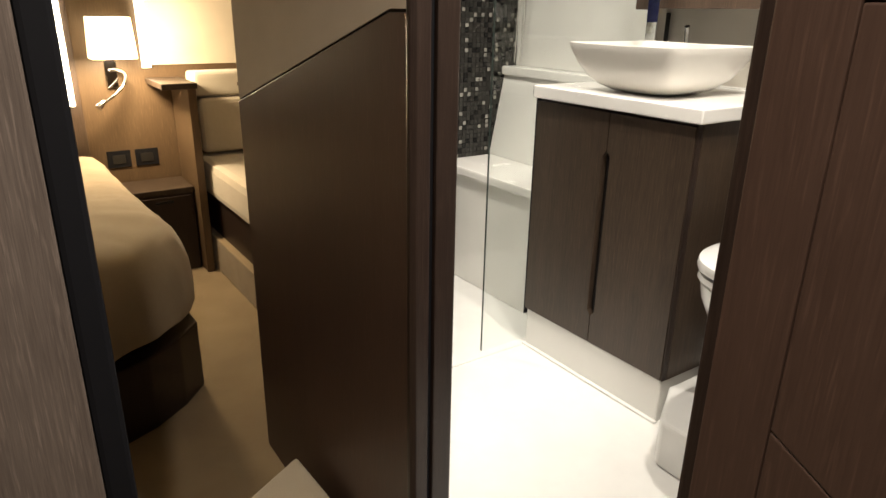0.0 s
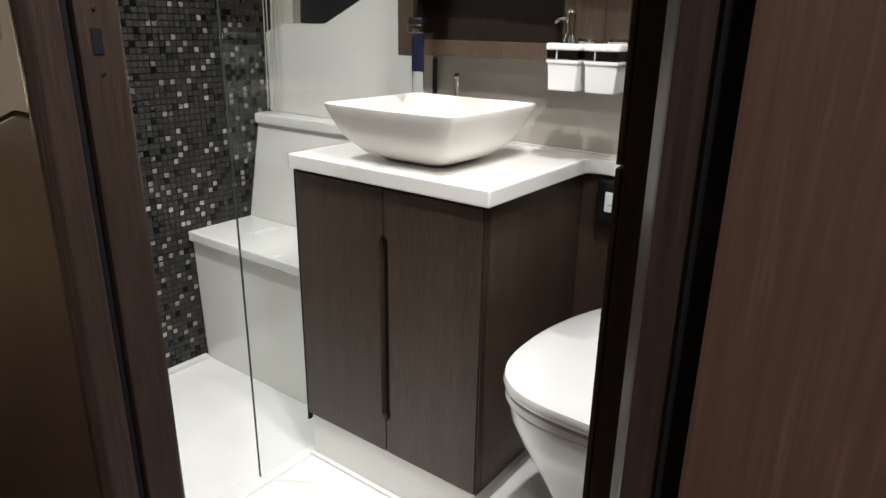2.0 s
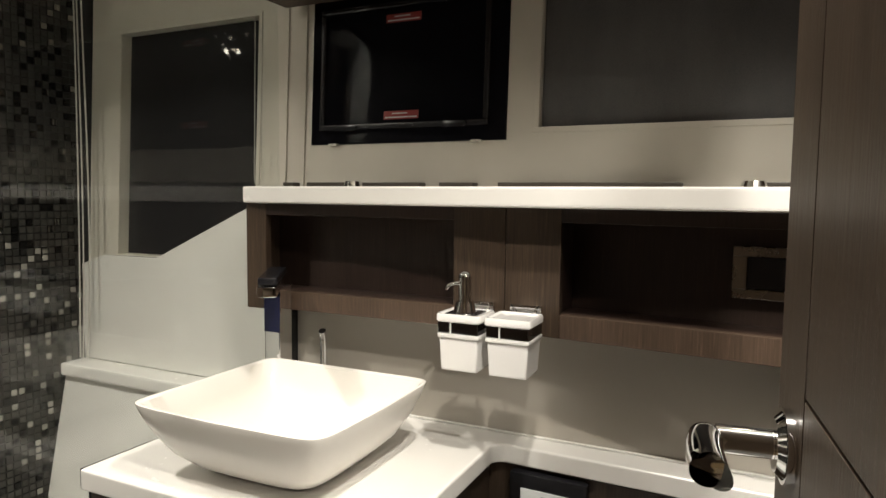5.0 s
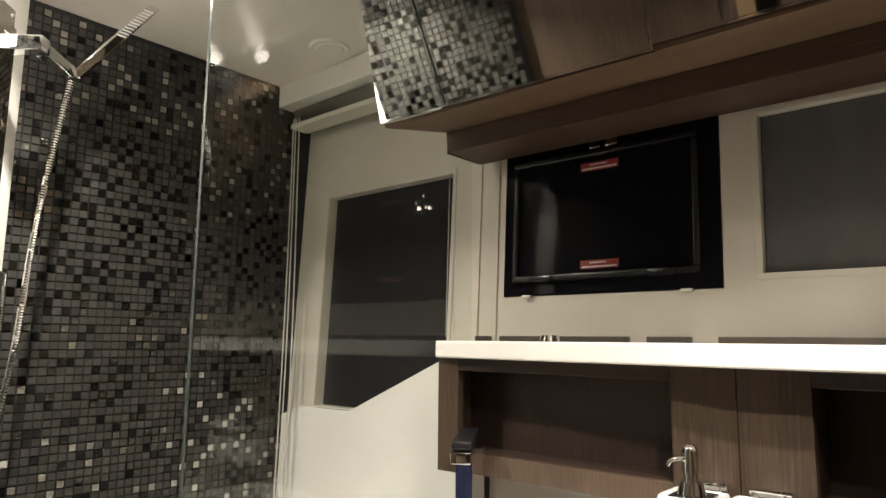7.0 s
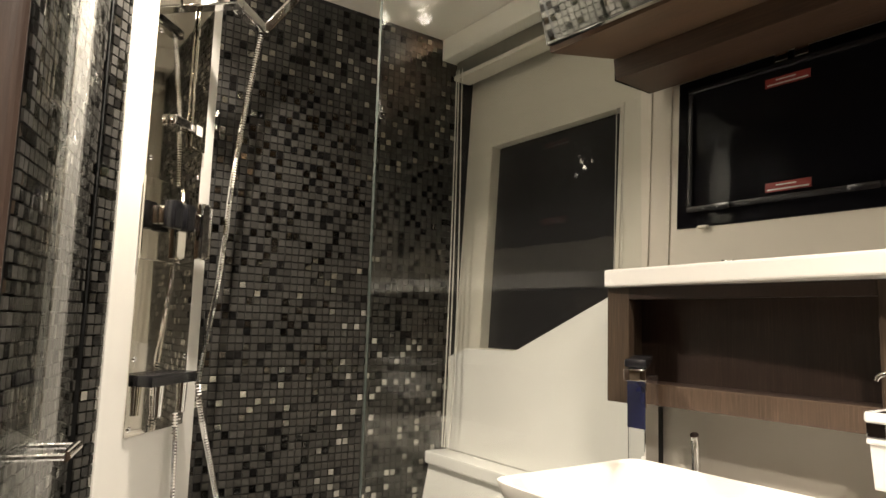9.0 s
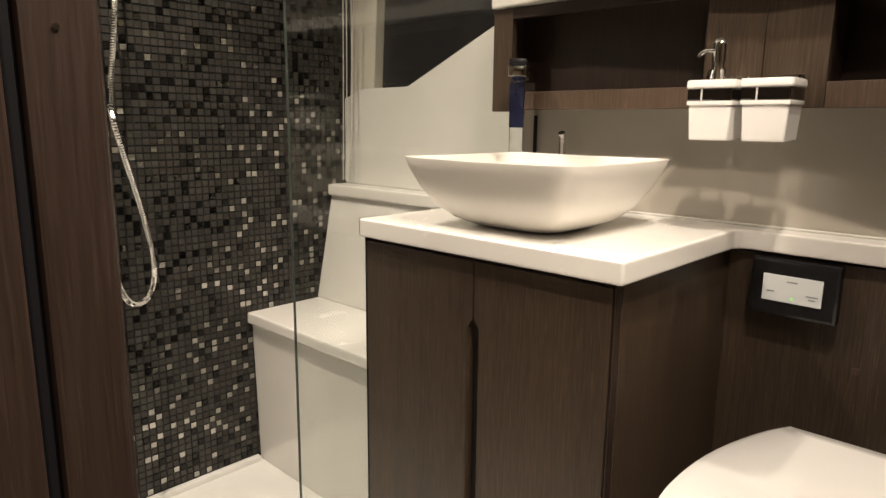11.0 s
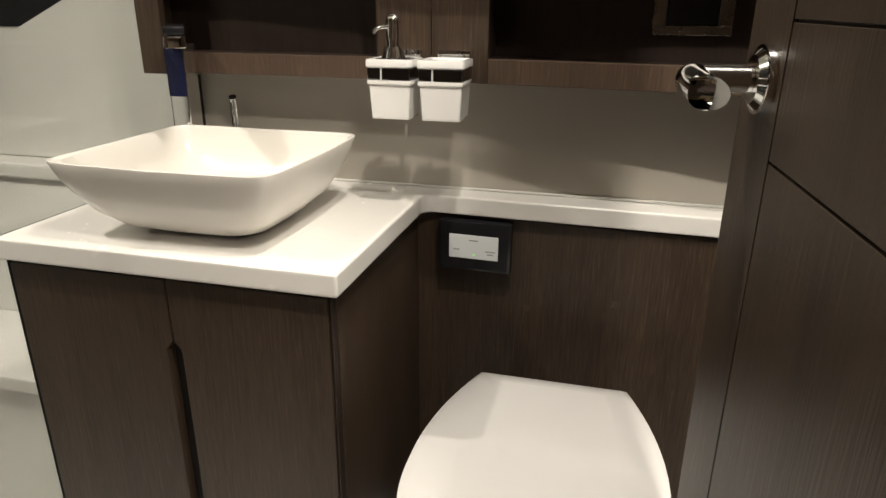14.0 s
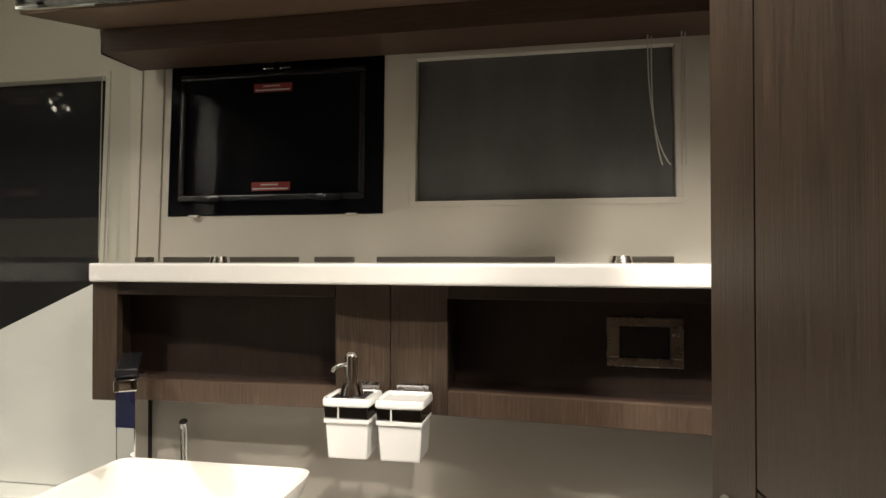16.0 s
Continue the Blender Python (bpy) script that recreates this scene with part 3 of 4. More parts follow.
# splash panel behind, greige
structure(box("trim_splash_end", (2.086, 1.662, 0.8592), (2.1115, 1.700, 1.074), BLACK, bevel=0.002), "black upright trim at the end of the splash panel", "trim")
structure(box("wall_splash", (2.112, 0.445, 0.859), (2.120, 1.738, 1.092), GREIGE, bevel=0.001), "satin greige splash panel above the worktop", "wall")
# walnut casing behind the toilet
structure(part("wall_toilet", slab(bmesh.new(), [(2.068, 1.1555, -0.028), (2.040, 0.445, -0.028), (2.11, 0.445, -0.028), (2.135, 1.1555, -0.028)], (0, 0, 0.8425)), WOOD, smooth=False), "dark walnut casing behind the toilet", "wall")

# basin: a rounded square bowl
CX, CY, RIM, BASE = 1.792, 1.434, 0.985, 0.8590


def super_ring(half_x, half_y, z, power, n=64, bow=0.0):
    out = []
    for k in range(n):
        a = math.tau * k / n
        c, s = math.cos(a), math.sin(a)
        x = math.copysign(abs(c) ** (2 / power), c) * half_x
        y = math.copysign(abs(s) ** (2 / power), s) * half_y
        x, y = x * (1 + 0.02 * (1 - (y / half_y) ** 2)), y * (1 + 0.02 * (1 - (x / half_x) ** 2))
        dip = bow * ((x / half_x) ** 2 * (y / half_y) ** 2 if half_x else 0)
        out.append(Vector((CX + x, CY + y, z + dip)))
    return out


def lathe(rings, close=True):
    bm = bmesh.new()
    vr = [[bm.verts.new(p) for p in r] for r in rings]
    for u, v in zip(vr, vr[1:]):
        for k in range(len(u)):
            j = (k + 1) % len(u)
            bm.faces.new((u[k], u[j], v[j], v[k])).smooth = True
    bm.faces.new(vr[0][::-1])
    bm.faces.new(vr[-1])
    bmesh.ops.recalc_face_normals(bm, faces=bm.faces)
    return bm


prof = [(0.070, 0.076, 0.0, 4.5), (0.092, 0.099, 0.004, 5), (0.120, 0.129, 0.017, 6), (0.145, 0.156, 0.042, 7.5), (0.164, 0.176, 0.076, 9), (0.1755, 0.1885, 0.107, 11), (0.181, 0.194, 0.1270, 13), (0.1808, 0.1938, 0.1292, 13),
        (0.1775, 0.1905, 0.1298, 13), (0.172, 0.185, 0.126, 12), (0.162, 0.174, 0.092, 8.5), (0.146, 0.157, 0.058, 6.5), (0.118, 0.127, 0.033, 4.8), (0.078, 0.086, 0.020, 3.6), (0.025, 0.028, 0.018, 2)]
basin = thing("wash_basin", "cream square vessel basin with flared sides on the worktop", "wash basin")
part("bowl", lathe([super_ring(a, b, BASE + z, p, 96, 0.002 if z > 0.11 else 0.0) for a, b, z, p in prof]), BASIN, basin)
part("drain_cover", rod(bmesh.new(), (CX, CY, BASE + 0.0185), (CX, CY, BASE + 0.023), 0.024, 0.021, 24), CHROME, basin, "round chrome drain cover")

# tall square mixer tap
tap = thing("mixer_tap", "tall square chrome mixer tap with a painted dark reflection behind the basin", "tap")
box("column", (1.972, 1.601, 0.8590), (2.012, 1.643, 1.146), CHROME, tap, "", 0.003)
box("base_collar", (1.966, 1.595, 0.8590), (2.018, 1.649, 0.869), CHROME, tap, "", 0.002)
# flat blue sheet paints the dark room mirrored in the upper chrome
box("dark_reflection", (1.9700, 1.602, 1.045), (1.9715, 1.642, 1.145), BLUE_REFLECTION, tap, "dark blue sheet in place of the column's upper reflection", 0)
TA, TB = Vector((2.008, 1.634, 0)), Vector((1.824, 1.511, 0))
TS = (TB - TA).cross(Vector((0, 0, 1))).normalized() * 0.018
part("spout", slab(bmesh.new(), [p + Vector((0, 0, 1.1465)) for p in (TA - TS, TB - TS, TB + TS, TA + TS)], (0, 0, 0.020), 0.003), CHROME, tap)
TC = TA.lerp(TB, 0.93)
part("lever", slab(bmesh.new(), [p + Vector((0, 0, 1.168)) for p in (TA - TS, TC - TS, TC + TS, TA + TS)], (0, 0, 0.014), 0.003), BLACK, tap, "dark flat lever on top")
knob = thing("tap_lever", "small chrome lever tap standing on the ledge", "tap")
bm = rod(bmesh.new(), (2.085, 1.570, 0.8590), (2.085, 1.570, 0.895), 0.012, 0.010)
part("stem", bm, CHROME, knob)
bm = tube(bmesh.new(), bezier((2.085, 1.570, 0.895), (2.087, 1.570, 0.96), (2.086, 1.570, 1.02), (2.074, 1.566, 1.034), 10), 0.0085, 12)
part("lever", bm, CHROME, knob)

# walnut box with two niches under the shelf; its aft half turns with the hull
niche = structure(new("wall_niche_box"), "walnut facing with two recessed niches, their shade put into the colour", "wall")


def bend_x(y):
    return 2.025 if y > 1.105 else 2.025 - 0.11 * (1.105 - y)


def facing(name, y0, y1, z0, z1, depth=0.018, mat=WOOD, shift=0.0):
    pts = [(bend_x(y0) + shift, y0, z0), (bend_x(y1) + shift, y1, z0), (bend_x(y1) + shift + depth, y1, z0), (bend_x(y0) + shift + depth, y0, z0)]
    return part(name, slab(bmesh.new(), pts, (0, 0, z1 - z0), 0.0015), mat, niche)


# niche insides and upper rails use the dark veneer in place of shade
facing("stile", 1.682, 1.738, 1.082, 1.319)
facing("lower_rail", 1.2215, 1.6815, 1.086, 1.127, 0.018, WOOD_LIP)
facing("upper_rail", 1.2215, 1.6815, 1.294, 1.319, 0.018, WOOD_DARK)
facing("stile", 1.1155, 1.221, 1.086, 1.319)
facing("stile", 1.0065, 1.114, 1.085, 1.319)
facing("lower_rail", 0.445, 1.006, 1.085, 1.1285, 0.018, WOOD_LIP)
facing("upper_rail", 0.445, 1.006, 1.294, 1.319, 0.018, WOOD_DARK)
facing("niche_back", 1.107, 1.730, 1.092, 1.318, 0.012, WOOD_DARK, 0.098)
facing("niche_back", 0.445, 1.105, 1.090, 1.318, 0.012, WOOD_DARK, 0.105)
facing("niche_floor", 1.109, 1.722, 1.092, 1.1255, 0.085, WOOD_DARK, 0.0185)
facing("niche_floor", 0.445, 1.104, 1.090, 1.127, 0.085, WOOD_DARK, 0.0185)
facing("end_panel", 1.724, 1.738, 1.084, 1.318, 0.10, WOOD, 0.0185)
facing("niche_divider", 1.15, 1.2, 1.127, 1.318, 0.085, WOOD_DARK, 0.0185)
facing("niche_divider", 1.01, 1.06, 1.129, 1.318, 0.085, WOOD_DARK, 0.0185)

# socket in the aft niche
sock = thing("wall_socket", "brushed metal socket plate in the aft niche", "socket")


def socket_box(name, y0, y1, z0, z1, o0, o1, mat, label):
    pts = [(bend_x(y0) + 0.105 - o1, y0, z0), (bend_x(y1) + 0.105 - o1, y1, z0), (bend_x(y1) + 0.105 - o0, y1, z0), (bend_x(y0) + 0.105 - o0, y0, z0)]
    part(name, slab(bmesh.new(), pts, (0, 0, z1 - z0), 0.0015), mat, sock, label)


socket_box("surround", 0.597, 0.727, 1.172, 1.188, 0.0, 0.008, metal("brushed_nickel", (0.32, 0.29, 0.25), 0.25), "brushed metal surround")
socket_box("surround", 0.597, 0.727, 1.244, 1.260, 0.0, 0.008, bpy.data.materials["brushed_nickel"], "brushed metal surround")
socket_box("surround", 0.597, 0.619, 1.1885, 1.2435, 0.0, 0.008, bpy.data.materials["brushed_nickel"], "brushed metal surround")
socket_box("surround", 0.705, 0.727, 1.1885, 1.2435, 0.0, 0.008, bpy.data.materials["brushed_nickel"], "brushed metal surround")
socket_box("insert", 0.6195, 0.7045, 1.1885, 1.2435, 0.0, 0.005, BLACK, "black socket insert")
# added chrome sliver imitates a highlight on the surround
socket_box("glint", 0.605, 0.617, 1.228, 1.233, 0.0085, 0.0095, CHROME, "small chrome sliver added as a glint")

# shelf across the hull
pts = [(2.012, 1.738, 1.320), (1.893, 0.445, 1.320), (2.19, 0.445, 1.320), (2.19, 1.738, 1.320)]
shelf = thing("window_shelf", "long white solid-surface shelf below the windows", "shelf")
part("board", slab(bmesh.new(), pts, (0, 0, 0.037), 0.006, 3), STONE, shelf)
for y0, y1 in ((1.705, 1.735), (1.36, 1.665), (1.235, 1.315), (0.82, 1.18), (0.60, 0.70)):
    t = box("blind_track", (2.150, y0, 1.3573), (2.178, y1, 1.369), plain("bronze_track", (0.05, 0.042, 0.032), 0.35))
    tagged(t, "dark bronze blind track lying on the shelf", "blind track", "blind tracks on the shelf")
for y in (1.50, 0.70):
    b = part("shelf_button", rod(bmesh.new(), (2.10, y, 1.3573), (2.10, y, 1.370), 0.022, 0.018, 24), CHROME)
    tagged(b, "round chrome button fitting on the shelf", "fitting", "chrome fittings on the shelf")

# ---- windows ----


def lean(y, z, out):
    return (hull_x(z) - out, y, z)


def hull_slab(name, y0, y1, z0, z1, o0, o1, mat, parent, label="", bevel=0.0):
    pts = [lean(y0, z0, o1), lean(y1, z0, o1), lean(y1, z1, o1), lean(y0, z1, o1)]
    return part(name, slab(bmesh.new(), pts, (o1 - o0, 0, 0), bevel), mat, parent, label)


def window(name, y0, y1, z0, z1, label, rim=0.012):
    w = structure(new(name), label, "window")
    for a, b, c, d in ((y0 - rim, y1 + rim, z1, z1 + rim), (y0 - rim, y1 + rim, z0 - rim, z0), (y0 - rim, y0, z0, z1), (y1, y1 + rim, z0, z1)):
        hull_slab("window_frame", a, b, c, d, 0.0005, 0.003, HULL, w, "cream moulded window frame", 0.001)
    return w


w1 = window("window_1", 1.862, 2.368, 1.163, 1.795, "dark shower window with a slanting lower edge")
hull_slab("pane", 1.863, 2.367, 1.164, 1.794, -0.038, -0.031, plain("dark_tinted_glass", (0.026, 0.025, 0.026), 0.04), w1, "dark tinted window glass at night")
w3 = window("window_3", 0.588, 1.112, 1.485, 1.790, "wide window covered by a dark screen blind")
hull_slab("pane", 0.589, 1.111, 1.486, 1.789, -0.045, -0.038, GLOSS_BLACK, w3, "dark window glass at night")
hull_slab("blind", 0.590, 1.110, 1.487, 1.789, -0.020, -0.017, BLIND_GREY, w3, "grey screen blind drawn down")

w2 = structure(new("window_2"), "black framed opening port with red labels", "window")
hull_slab("outer_plate", 1.183, 1.689, 1.461, 1.805, -0.030, 0.004, GLOSS_BLACK, w2, "glossy black outer frame", 0.003)
FR = [(1.219, 1.657, 1.766, 1.780), (1.219, 1.657, 1.492, 1.506), (1.219, 1.233, 1.506, 1.766), (1.643, 1.657, 1.506, 1.766)]
for a, b, c, d in FR:
    hull_slab("inner_frame", a, b, c, d, 0.0045, 0.018, BLACK, w2, "black opening frame", 0.004)
hull_slab("pane", 1.2335, 1.6425, 1.5065, 1.7655, 0.0045, 0.008, GLOSS_BLACK, w2, "black port glass")
for z in (1.514, 1.734):
    hull_slab("red_label", 1.391, 1.481, z, z + 0.019, 0.0085, 0.0095, RED, w2, "red warning label")
    hull_slab("label_bar", 1.395, 1.477, z + 0.003, z + 0.006, 0.0096, 0.0101, WHITE, w2, "white print bars on the label")
    hull_slab("label_bar", 1.419, 1.459, z + 0.012, z + 0.0145, 0.0096, 0.0101, WHITE, w2, "white print bars on the label")
for y in (1.294, 1.574):
    hull_slab("latch", y - 0.028, y + 0.028, 1.489, 1.504, 0.0185, 0.030, BLACK, w2, "black swivel latch", 0.004)
for y in (1.249, 1.619):
    hull_slab("catch", y - 0.012, y + 0.012, 1.456, 1.4625, 0.004, 0.014, HULL, w2, "small cream catch", 0.002)
for y in (1.407, 1.447):
    hull_slab("hinge", y - 0.014, y + 0.014, 1.784, 1.804, 0.0045, 0.012, CHROME, w2, "chrome hinge", 0.003)

# guides and cords of the blinds
for y in (1.712, 1.768):
    hull_slab("blind_guide", y - 0.004, y + 0.004, 1.360, 1.84, 0.0005, 0.005, HULL, w1, "slim cream blind guide rail", 0.001)


def cord(points, parent, r=0.0013):
    return part("cord", tube(bmesh.new(), points, r, 6), CORD, parent, "thin pale blind cord")


cord(bezier((2.16, 0.645, 1.80), (2.16, 0.647, 1.66), (2.155, 0.63, 1.57), (2.15, 0.605, 1.54)), w3)
cord(bezier((2.17, 0.637, 1.80), (2.17, 0.638, 1.7), (2.165, 0.637, 1.6), (2.15, 0.620, 1.54)), w3)
cord(bezier((2.16, 0.577, 1.80), (2.16, 0.578, 1.7), (2.16, 0.578, 1.6), (2.155, 0.578, 1.54)), w3)
cord(bezier((2.155, 0.584, 1.80), (2.155, 0.585, 1.7), (2.155, 0.586, 1.6), (2.15, 0.586, 1.54)), w3)
for dy in (0.0, 0.012, 0.03):
    cord(bezier((2.135, 2.455 - dy, 2.05), (2.135, 2.452 - dy, 1.6), (2.12, 2.44 - dy * 2, 1.2), (2.11, 2.44 - dy, 0.865)), w1, 0.0022)
for dy in (0.0, 0.022):
    cord([(2.185, 1.845 - dy, 1.79), (2.175, 1.845 - dy, 1.37)], w1, 0.0012)

# valance and blind case over the shower window
structure(box("trim_valance", (2.100, 1.75, 2.085), (2.30, 2.490, CEIL_Z - 0.001), CEIL, bevel=0.004), "cream valance under the headliner", "trim")
case = thing("blind_case", "grey aluminium roller blind case over the shower window", "blind case")
box("case", (2.145, 1.765, 2.036), (2.205, 2.470, 2.0845), metal("anodised_grey", (0.30, 0.29, 0.27), 0.3), case, "", 0.004)
box("rail", (2.135, 1.765, 2.020), (2.20, 2.470, 2.0355), HULL, case, "pale bottom rail", 0.003)
speaker = thing("ceiling_speaker", "flat round cream speaker in the bathroom ceiling", "speaker")
part("grille", rod(bmesh.new(), (2.02, 2.145, CEIL_Z - 0.0005), (2.02, 2.145, CEIL_Z - 0.006), 0.058, 0.052, 40), CEIL, speaker)
part("rim", rod(bmesh.new(), (2.02, 2.145, CEIL_Z - 0.0061), (2.02, 2.145, CEIL_Z - 0.0085), 0.040, 0.036, 40), CEIL, speaker)

# ---- overhead locker with mirrored fronts ----
locker = thing("mirror_locker", "overhead walnut locker with leaning mirrored doors", "locker")
LY0, LY1 = 0.445, 1.742
prof = [(1.850, LY0, 1.798), (2.060, LY0, 1.841), (2.060, LY0, 1.815), (2.30, LY0, 1.815), (2.30, LY0, 2.155), (1.745, LY0, 2.155)]
part("carcass", slab(bmesh.new(), prof, (0, LY1 - LY0, 0)), WOOD_Y, locker, "", False)
part("pelmet", slab(bmesh.new(), [(2.058, LY0, 1.793), (2.185, LY0, 1.791), (2.185, LY0, 1.8145), (2.0595, LY0, 1.8145), (2.0595, LY0, 1.840), (2.050, LY0, 1.838)], (0, LY1 - LY0 + 0.002, 0), 0.001), WOOD_PELMET, locker, "dark walnut pelmet")
box("pelmet_cap", (2.0585, 1.7445, 1.791), (2.185, 1.7475, 1.838), BLACK, locker, "black end cap", 0)


def mirror_door(y0, y1):
    d = Vector((-0.272, 0, 1)).normalized()
    nrm = Vector((-1, 0, -0.272)).normalized()
    base = Vector((1.802, 0, 1.782))
    a = base + d * 0.0
    turn = 0.018 * (y1 - y0)
    pts = [(a.x + turn, y0, a.z), (a.x - turn, y1, a.z), (a.x - turn - nrm.x * 0.02, y1, a.z - nrm.z * 0.02), (a.x + turn - nrm.x * 0.02, y0, a.z - nrm.z * 0.02)]
    body = part("door", slab(bmesh.new(), pts, d * 0.380, 0.001), CHROME, locker, "slim bright-edged mirrored door")
    m = a + nrm * 0.001 + d * 0.004
    p = [(m.x + turn, y0 + 0.004, m.z), (m.x - turn, y1 - 0.004, m.z), (m.x - turn + nrm.x * 0.002, y1 - 0.004, m.z + nrm.z * 0.002), (m.x + turn + nrm.x * 0.002, y0 + 0.004, m.z + nrm.z * 0.002)]
    part("mirror", slab(bmesh.new(), p, d * 0.371), MIRROR, body, "mirror glass", False)


mirror_door(1.143, 1.696)
mirror_door(0.590, 1.137)
mirror_door(0.447, 0.584)

# ---- wall accessories ----
disp = thing("soap_dispenser", "white square soap dispenser with chrome pump on a bracket", "soap dispenser")


def holder_cup(parent, y0, y1, open_top):
    b = block(bmesh.new(), (1.916, y0, 1.028), (1.988, y1, 1.092), 0.004)
    for v in b.verts:
        k = (v.co.z - 1.028) / 0.064
        v.co.y = (y0 + y1) / 2 + (v.co.y - (y0 + y1) / 2) * (0.90 + 0.09 * k)
        v.co.x = 1.952 + (v.co.x - 1.952) * (0.91 + 0.09 * k)
    part("cup", b, CERAMIC, parent, "white ceramic cup")
    box("band", (1.913, y0 - 0.001, 1.0965), (1.990, y1 + 0.001, 1.117), DARK_CHROME, parent, "chrome band", 0.002)
    box("lip", (1.9135, y0 - 0.0015, 1.0885), (1.9900, y1 + 0.0015, 1.0962), CERAMIC, parent, "white ceramic lip", 0.0015)
    box("band_line", (1.9118, y1 - 0.026, 1.0966), (1.9128, y1 - 0.0235, 1.1168), WHITE, parent, "pale band seam", 0)
    mid = ((1.909 + 1.993) / 2, (y0 + y1) / 2)
    half = ((1.993 - 1.909) / 2, (y1 - y0) / 2 + 0.004)
    rings = []
    for grow, z in ((0.955, 1.1172), (1.0, 1.1195), (1.0, 1.1275), (0.965, 1.1315), (0.88, 1.1315), (0.80, 1.1285), (0.4, 1.1280)):
        rings.append([p - Vector((CX, CY, 0)) + Vector((*mid, 0)) for p in super_ring(half[0] * grow, half[1] * grow, z, 12, 48)])
    part("lid", lathe(rings), CERAMIC, parent, "white ceramic rim")
    if open_top:
        box("inset", (1.922, y0 + 0.010, 1.1288), (1.980, y1 - 0.010, 1.1312), BLACK, parent, "dark inset", 0)
    bm = bmesh.new()
    for q in (y0 + 0.018, y1 - 0.018):
        tube(bm, bezier((1.9925, q, 1.105), (2.0, q, 1.12), (2.012, q, 1.14), (bend_x(q) + 0.001, q, 1.138), 8), 0.003, 8)
    block(bm, (2.010, y0 + 0.008, 1.128), (2.0275 if y0 > 1.1 else bend_x(y0) + 0.003, y1 - 0.008, 1.142), 0.002)
    part("bracket", bm, CHROME, parent, "chrome wall bracket")


holder_cup(disp, 1.123, 1.199, True)
PY = 1.163
bm = rod(bmesh.new(), (1.950, PY, 1.1318), (1.950, PY, 1.150), 0.021, 0.016, 28)
rod(bm, (1.950, PY, 1.150), (1.950, PY, 1.162), 0.0115, 0.0105, 20)
rod(bm, (1.950, PY, 1.162), (1.950, PY, 1.193), 0.0130, 0.0125, 24)
bmesh.ops.create_uvsphere(bm, u_segments=20, v_segments=10, radius=0.0125, matrix=Matrix.Translation((1.950, PY, 1.193)))
tube(bm, bezier((1.945, PY + 0.005, 1.183), (1.935, PY + 0.018, 1.184), (1.93, PY + 0.026, 1.182), (1.928, PY + 0.028, 1.172), 8), 0.0035, 10)
part("pump", bm, CHROME, disp, "chrome pump with spout")
cup = thing("tumbler_holder", "white square lidded ceramic cup on a chrome bracket", "cup holder")
holder_cup(cup, 1.031, 1.107, False)

flush = thing("flush_panel", "black framed toilet control panel with pale touch display", "control panel")


def wc_x(y):
    return 2.040 + (y - 0.445) * 0.0394


def wc_box(name, y0, y1, z0, z1, o0, o1, mat, label, bevel=0.0, parent=None):
    pts = [(wc_x(y0) - o1, y0, z0), (wc_x(y1) - o1, y1, z0), (wc_x(y1) - o0, y1, z0), (wc_x(y0) - o0, y0, z0)]
    return part(name, slab(bmesh.new(), pts, (0, 0, z1 - z0), bevel), mat, parent or flush, label)


wc_box("frame", 0.952, 1.104, 0.706, 0.812, 0.0, 0.026, BLACK, "black plastic frame", 0.006)
wc_box("display", 0.978, 1.080, 0.734, 0.784, 0.0262, 0.0285, SCREEN, "pale backlit touch display", 0.001)
for y0, y1, z in ((1.058, 1.071, 0.751), (0.984, 1.004, 0.751), (0.988, 1.000, 0.745), (1.020, 1.038, 0.772)):
    wc_box("print", y0, y1, z, z + 0.0025, 0.0286, 0.0289, plain("grey_print", (0.25, 0.27, 0.27), 0.5), "grey print")
wc_box("indicator", 1.026, 1.0295, 0.741, 0.7445, 0.0286, 0.0292, GREEN, "small green indicator light")
for y in (0.741, 0.918):
    z = 0.658 if y < 0.8 else 0.626
    s = wc_box("screw_cover", y - 0.006, y + 0.006, z - 0.006, z + 0.006, 0.0, 0.0015, WOOD_LIP, "", 0.0, wall_hull)

# ---- toilet ----
toilet = thing("toilet", "white ceramic toilet with closed rounded lid against the casing", "toilet")


def d_ring(x_front, x_back, half, z, n=48, back_half=None, yc=0.844):
    """A D-shaped outline: full and round in front, straight at the back."""
    half *= 1.02
    bh = back_half or half
    out = []
    xm = x_front + (x_back - x_front) * 0.46
    for k in range(n + 1):
        a = math.pi * k / n
        c, s = math.cos(a), math.sin(a)
        out.append(Vector((xm - (xm - x_front) * abs(s) ** 0.70, yc + half * math.copysign(abs(c) ** 0.70, c), z)))
    for k in range(1, 9):
        f = k / 8
        e = f ** 1.9
        out.append(Vector((xm + (x_back - xm) * f, yc - half + (half - bh) * e, z)))
    for k in range(1, 8):
        out.append(Vector((x_back, yc - bh + 2 * bh * k / 8, z)))
    for k in range(0, 8):
        f = 1 - k / 8
        e = f ** 1.9
        out.append(Vector((xm + (x_back - xm) * f, yc + half - (half - bh) * e, z)))
    return out


lid_rings = [d_ring(1.424, 1.892, 0.182, 0.532, back_half=0.132), d_ring(1.412, 1.896, 0.192, 0.538, back_half=0.137), d_ring(1.410, 1.897, 0.194, 0.548, back_half=0.138), d_ring(1.414, 1.894, 0.191, 0.558, back_half=0.135),
             d_ring(1.436, 1.884, 0.174, 0.565, back_half=0.124), d_ring(1.50, 1.86, 0.12, 0.567, back_half=0.095)]
part("lid", lathe(lid_rings), CERAMIC, toilet, "glossy white lid")
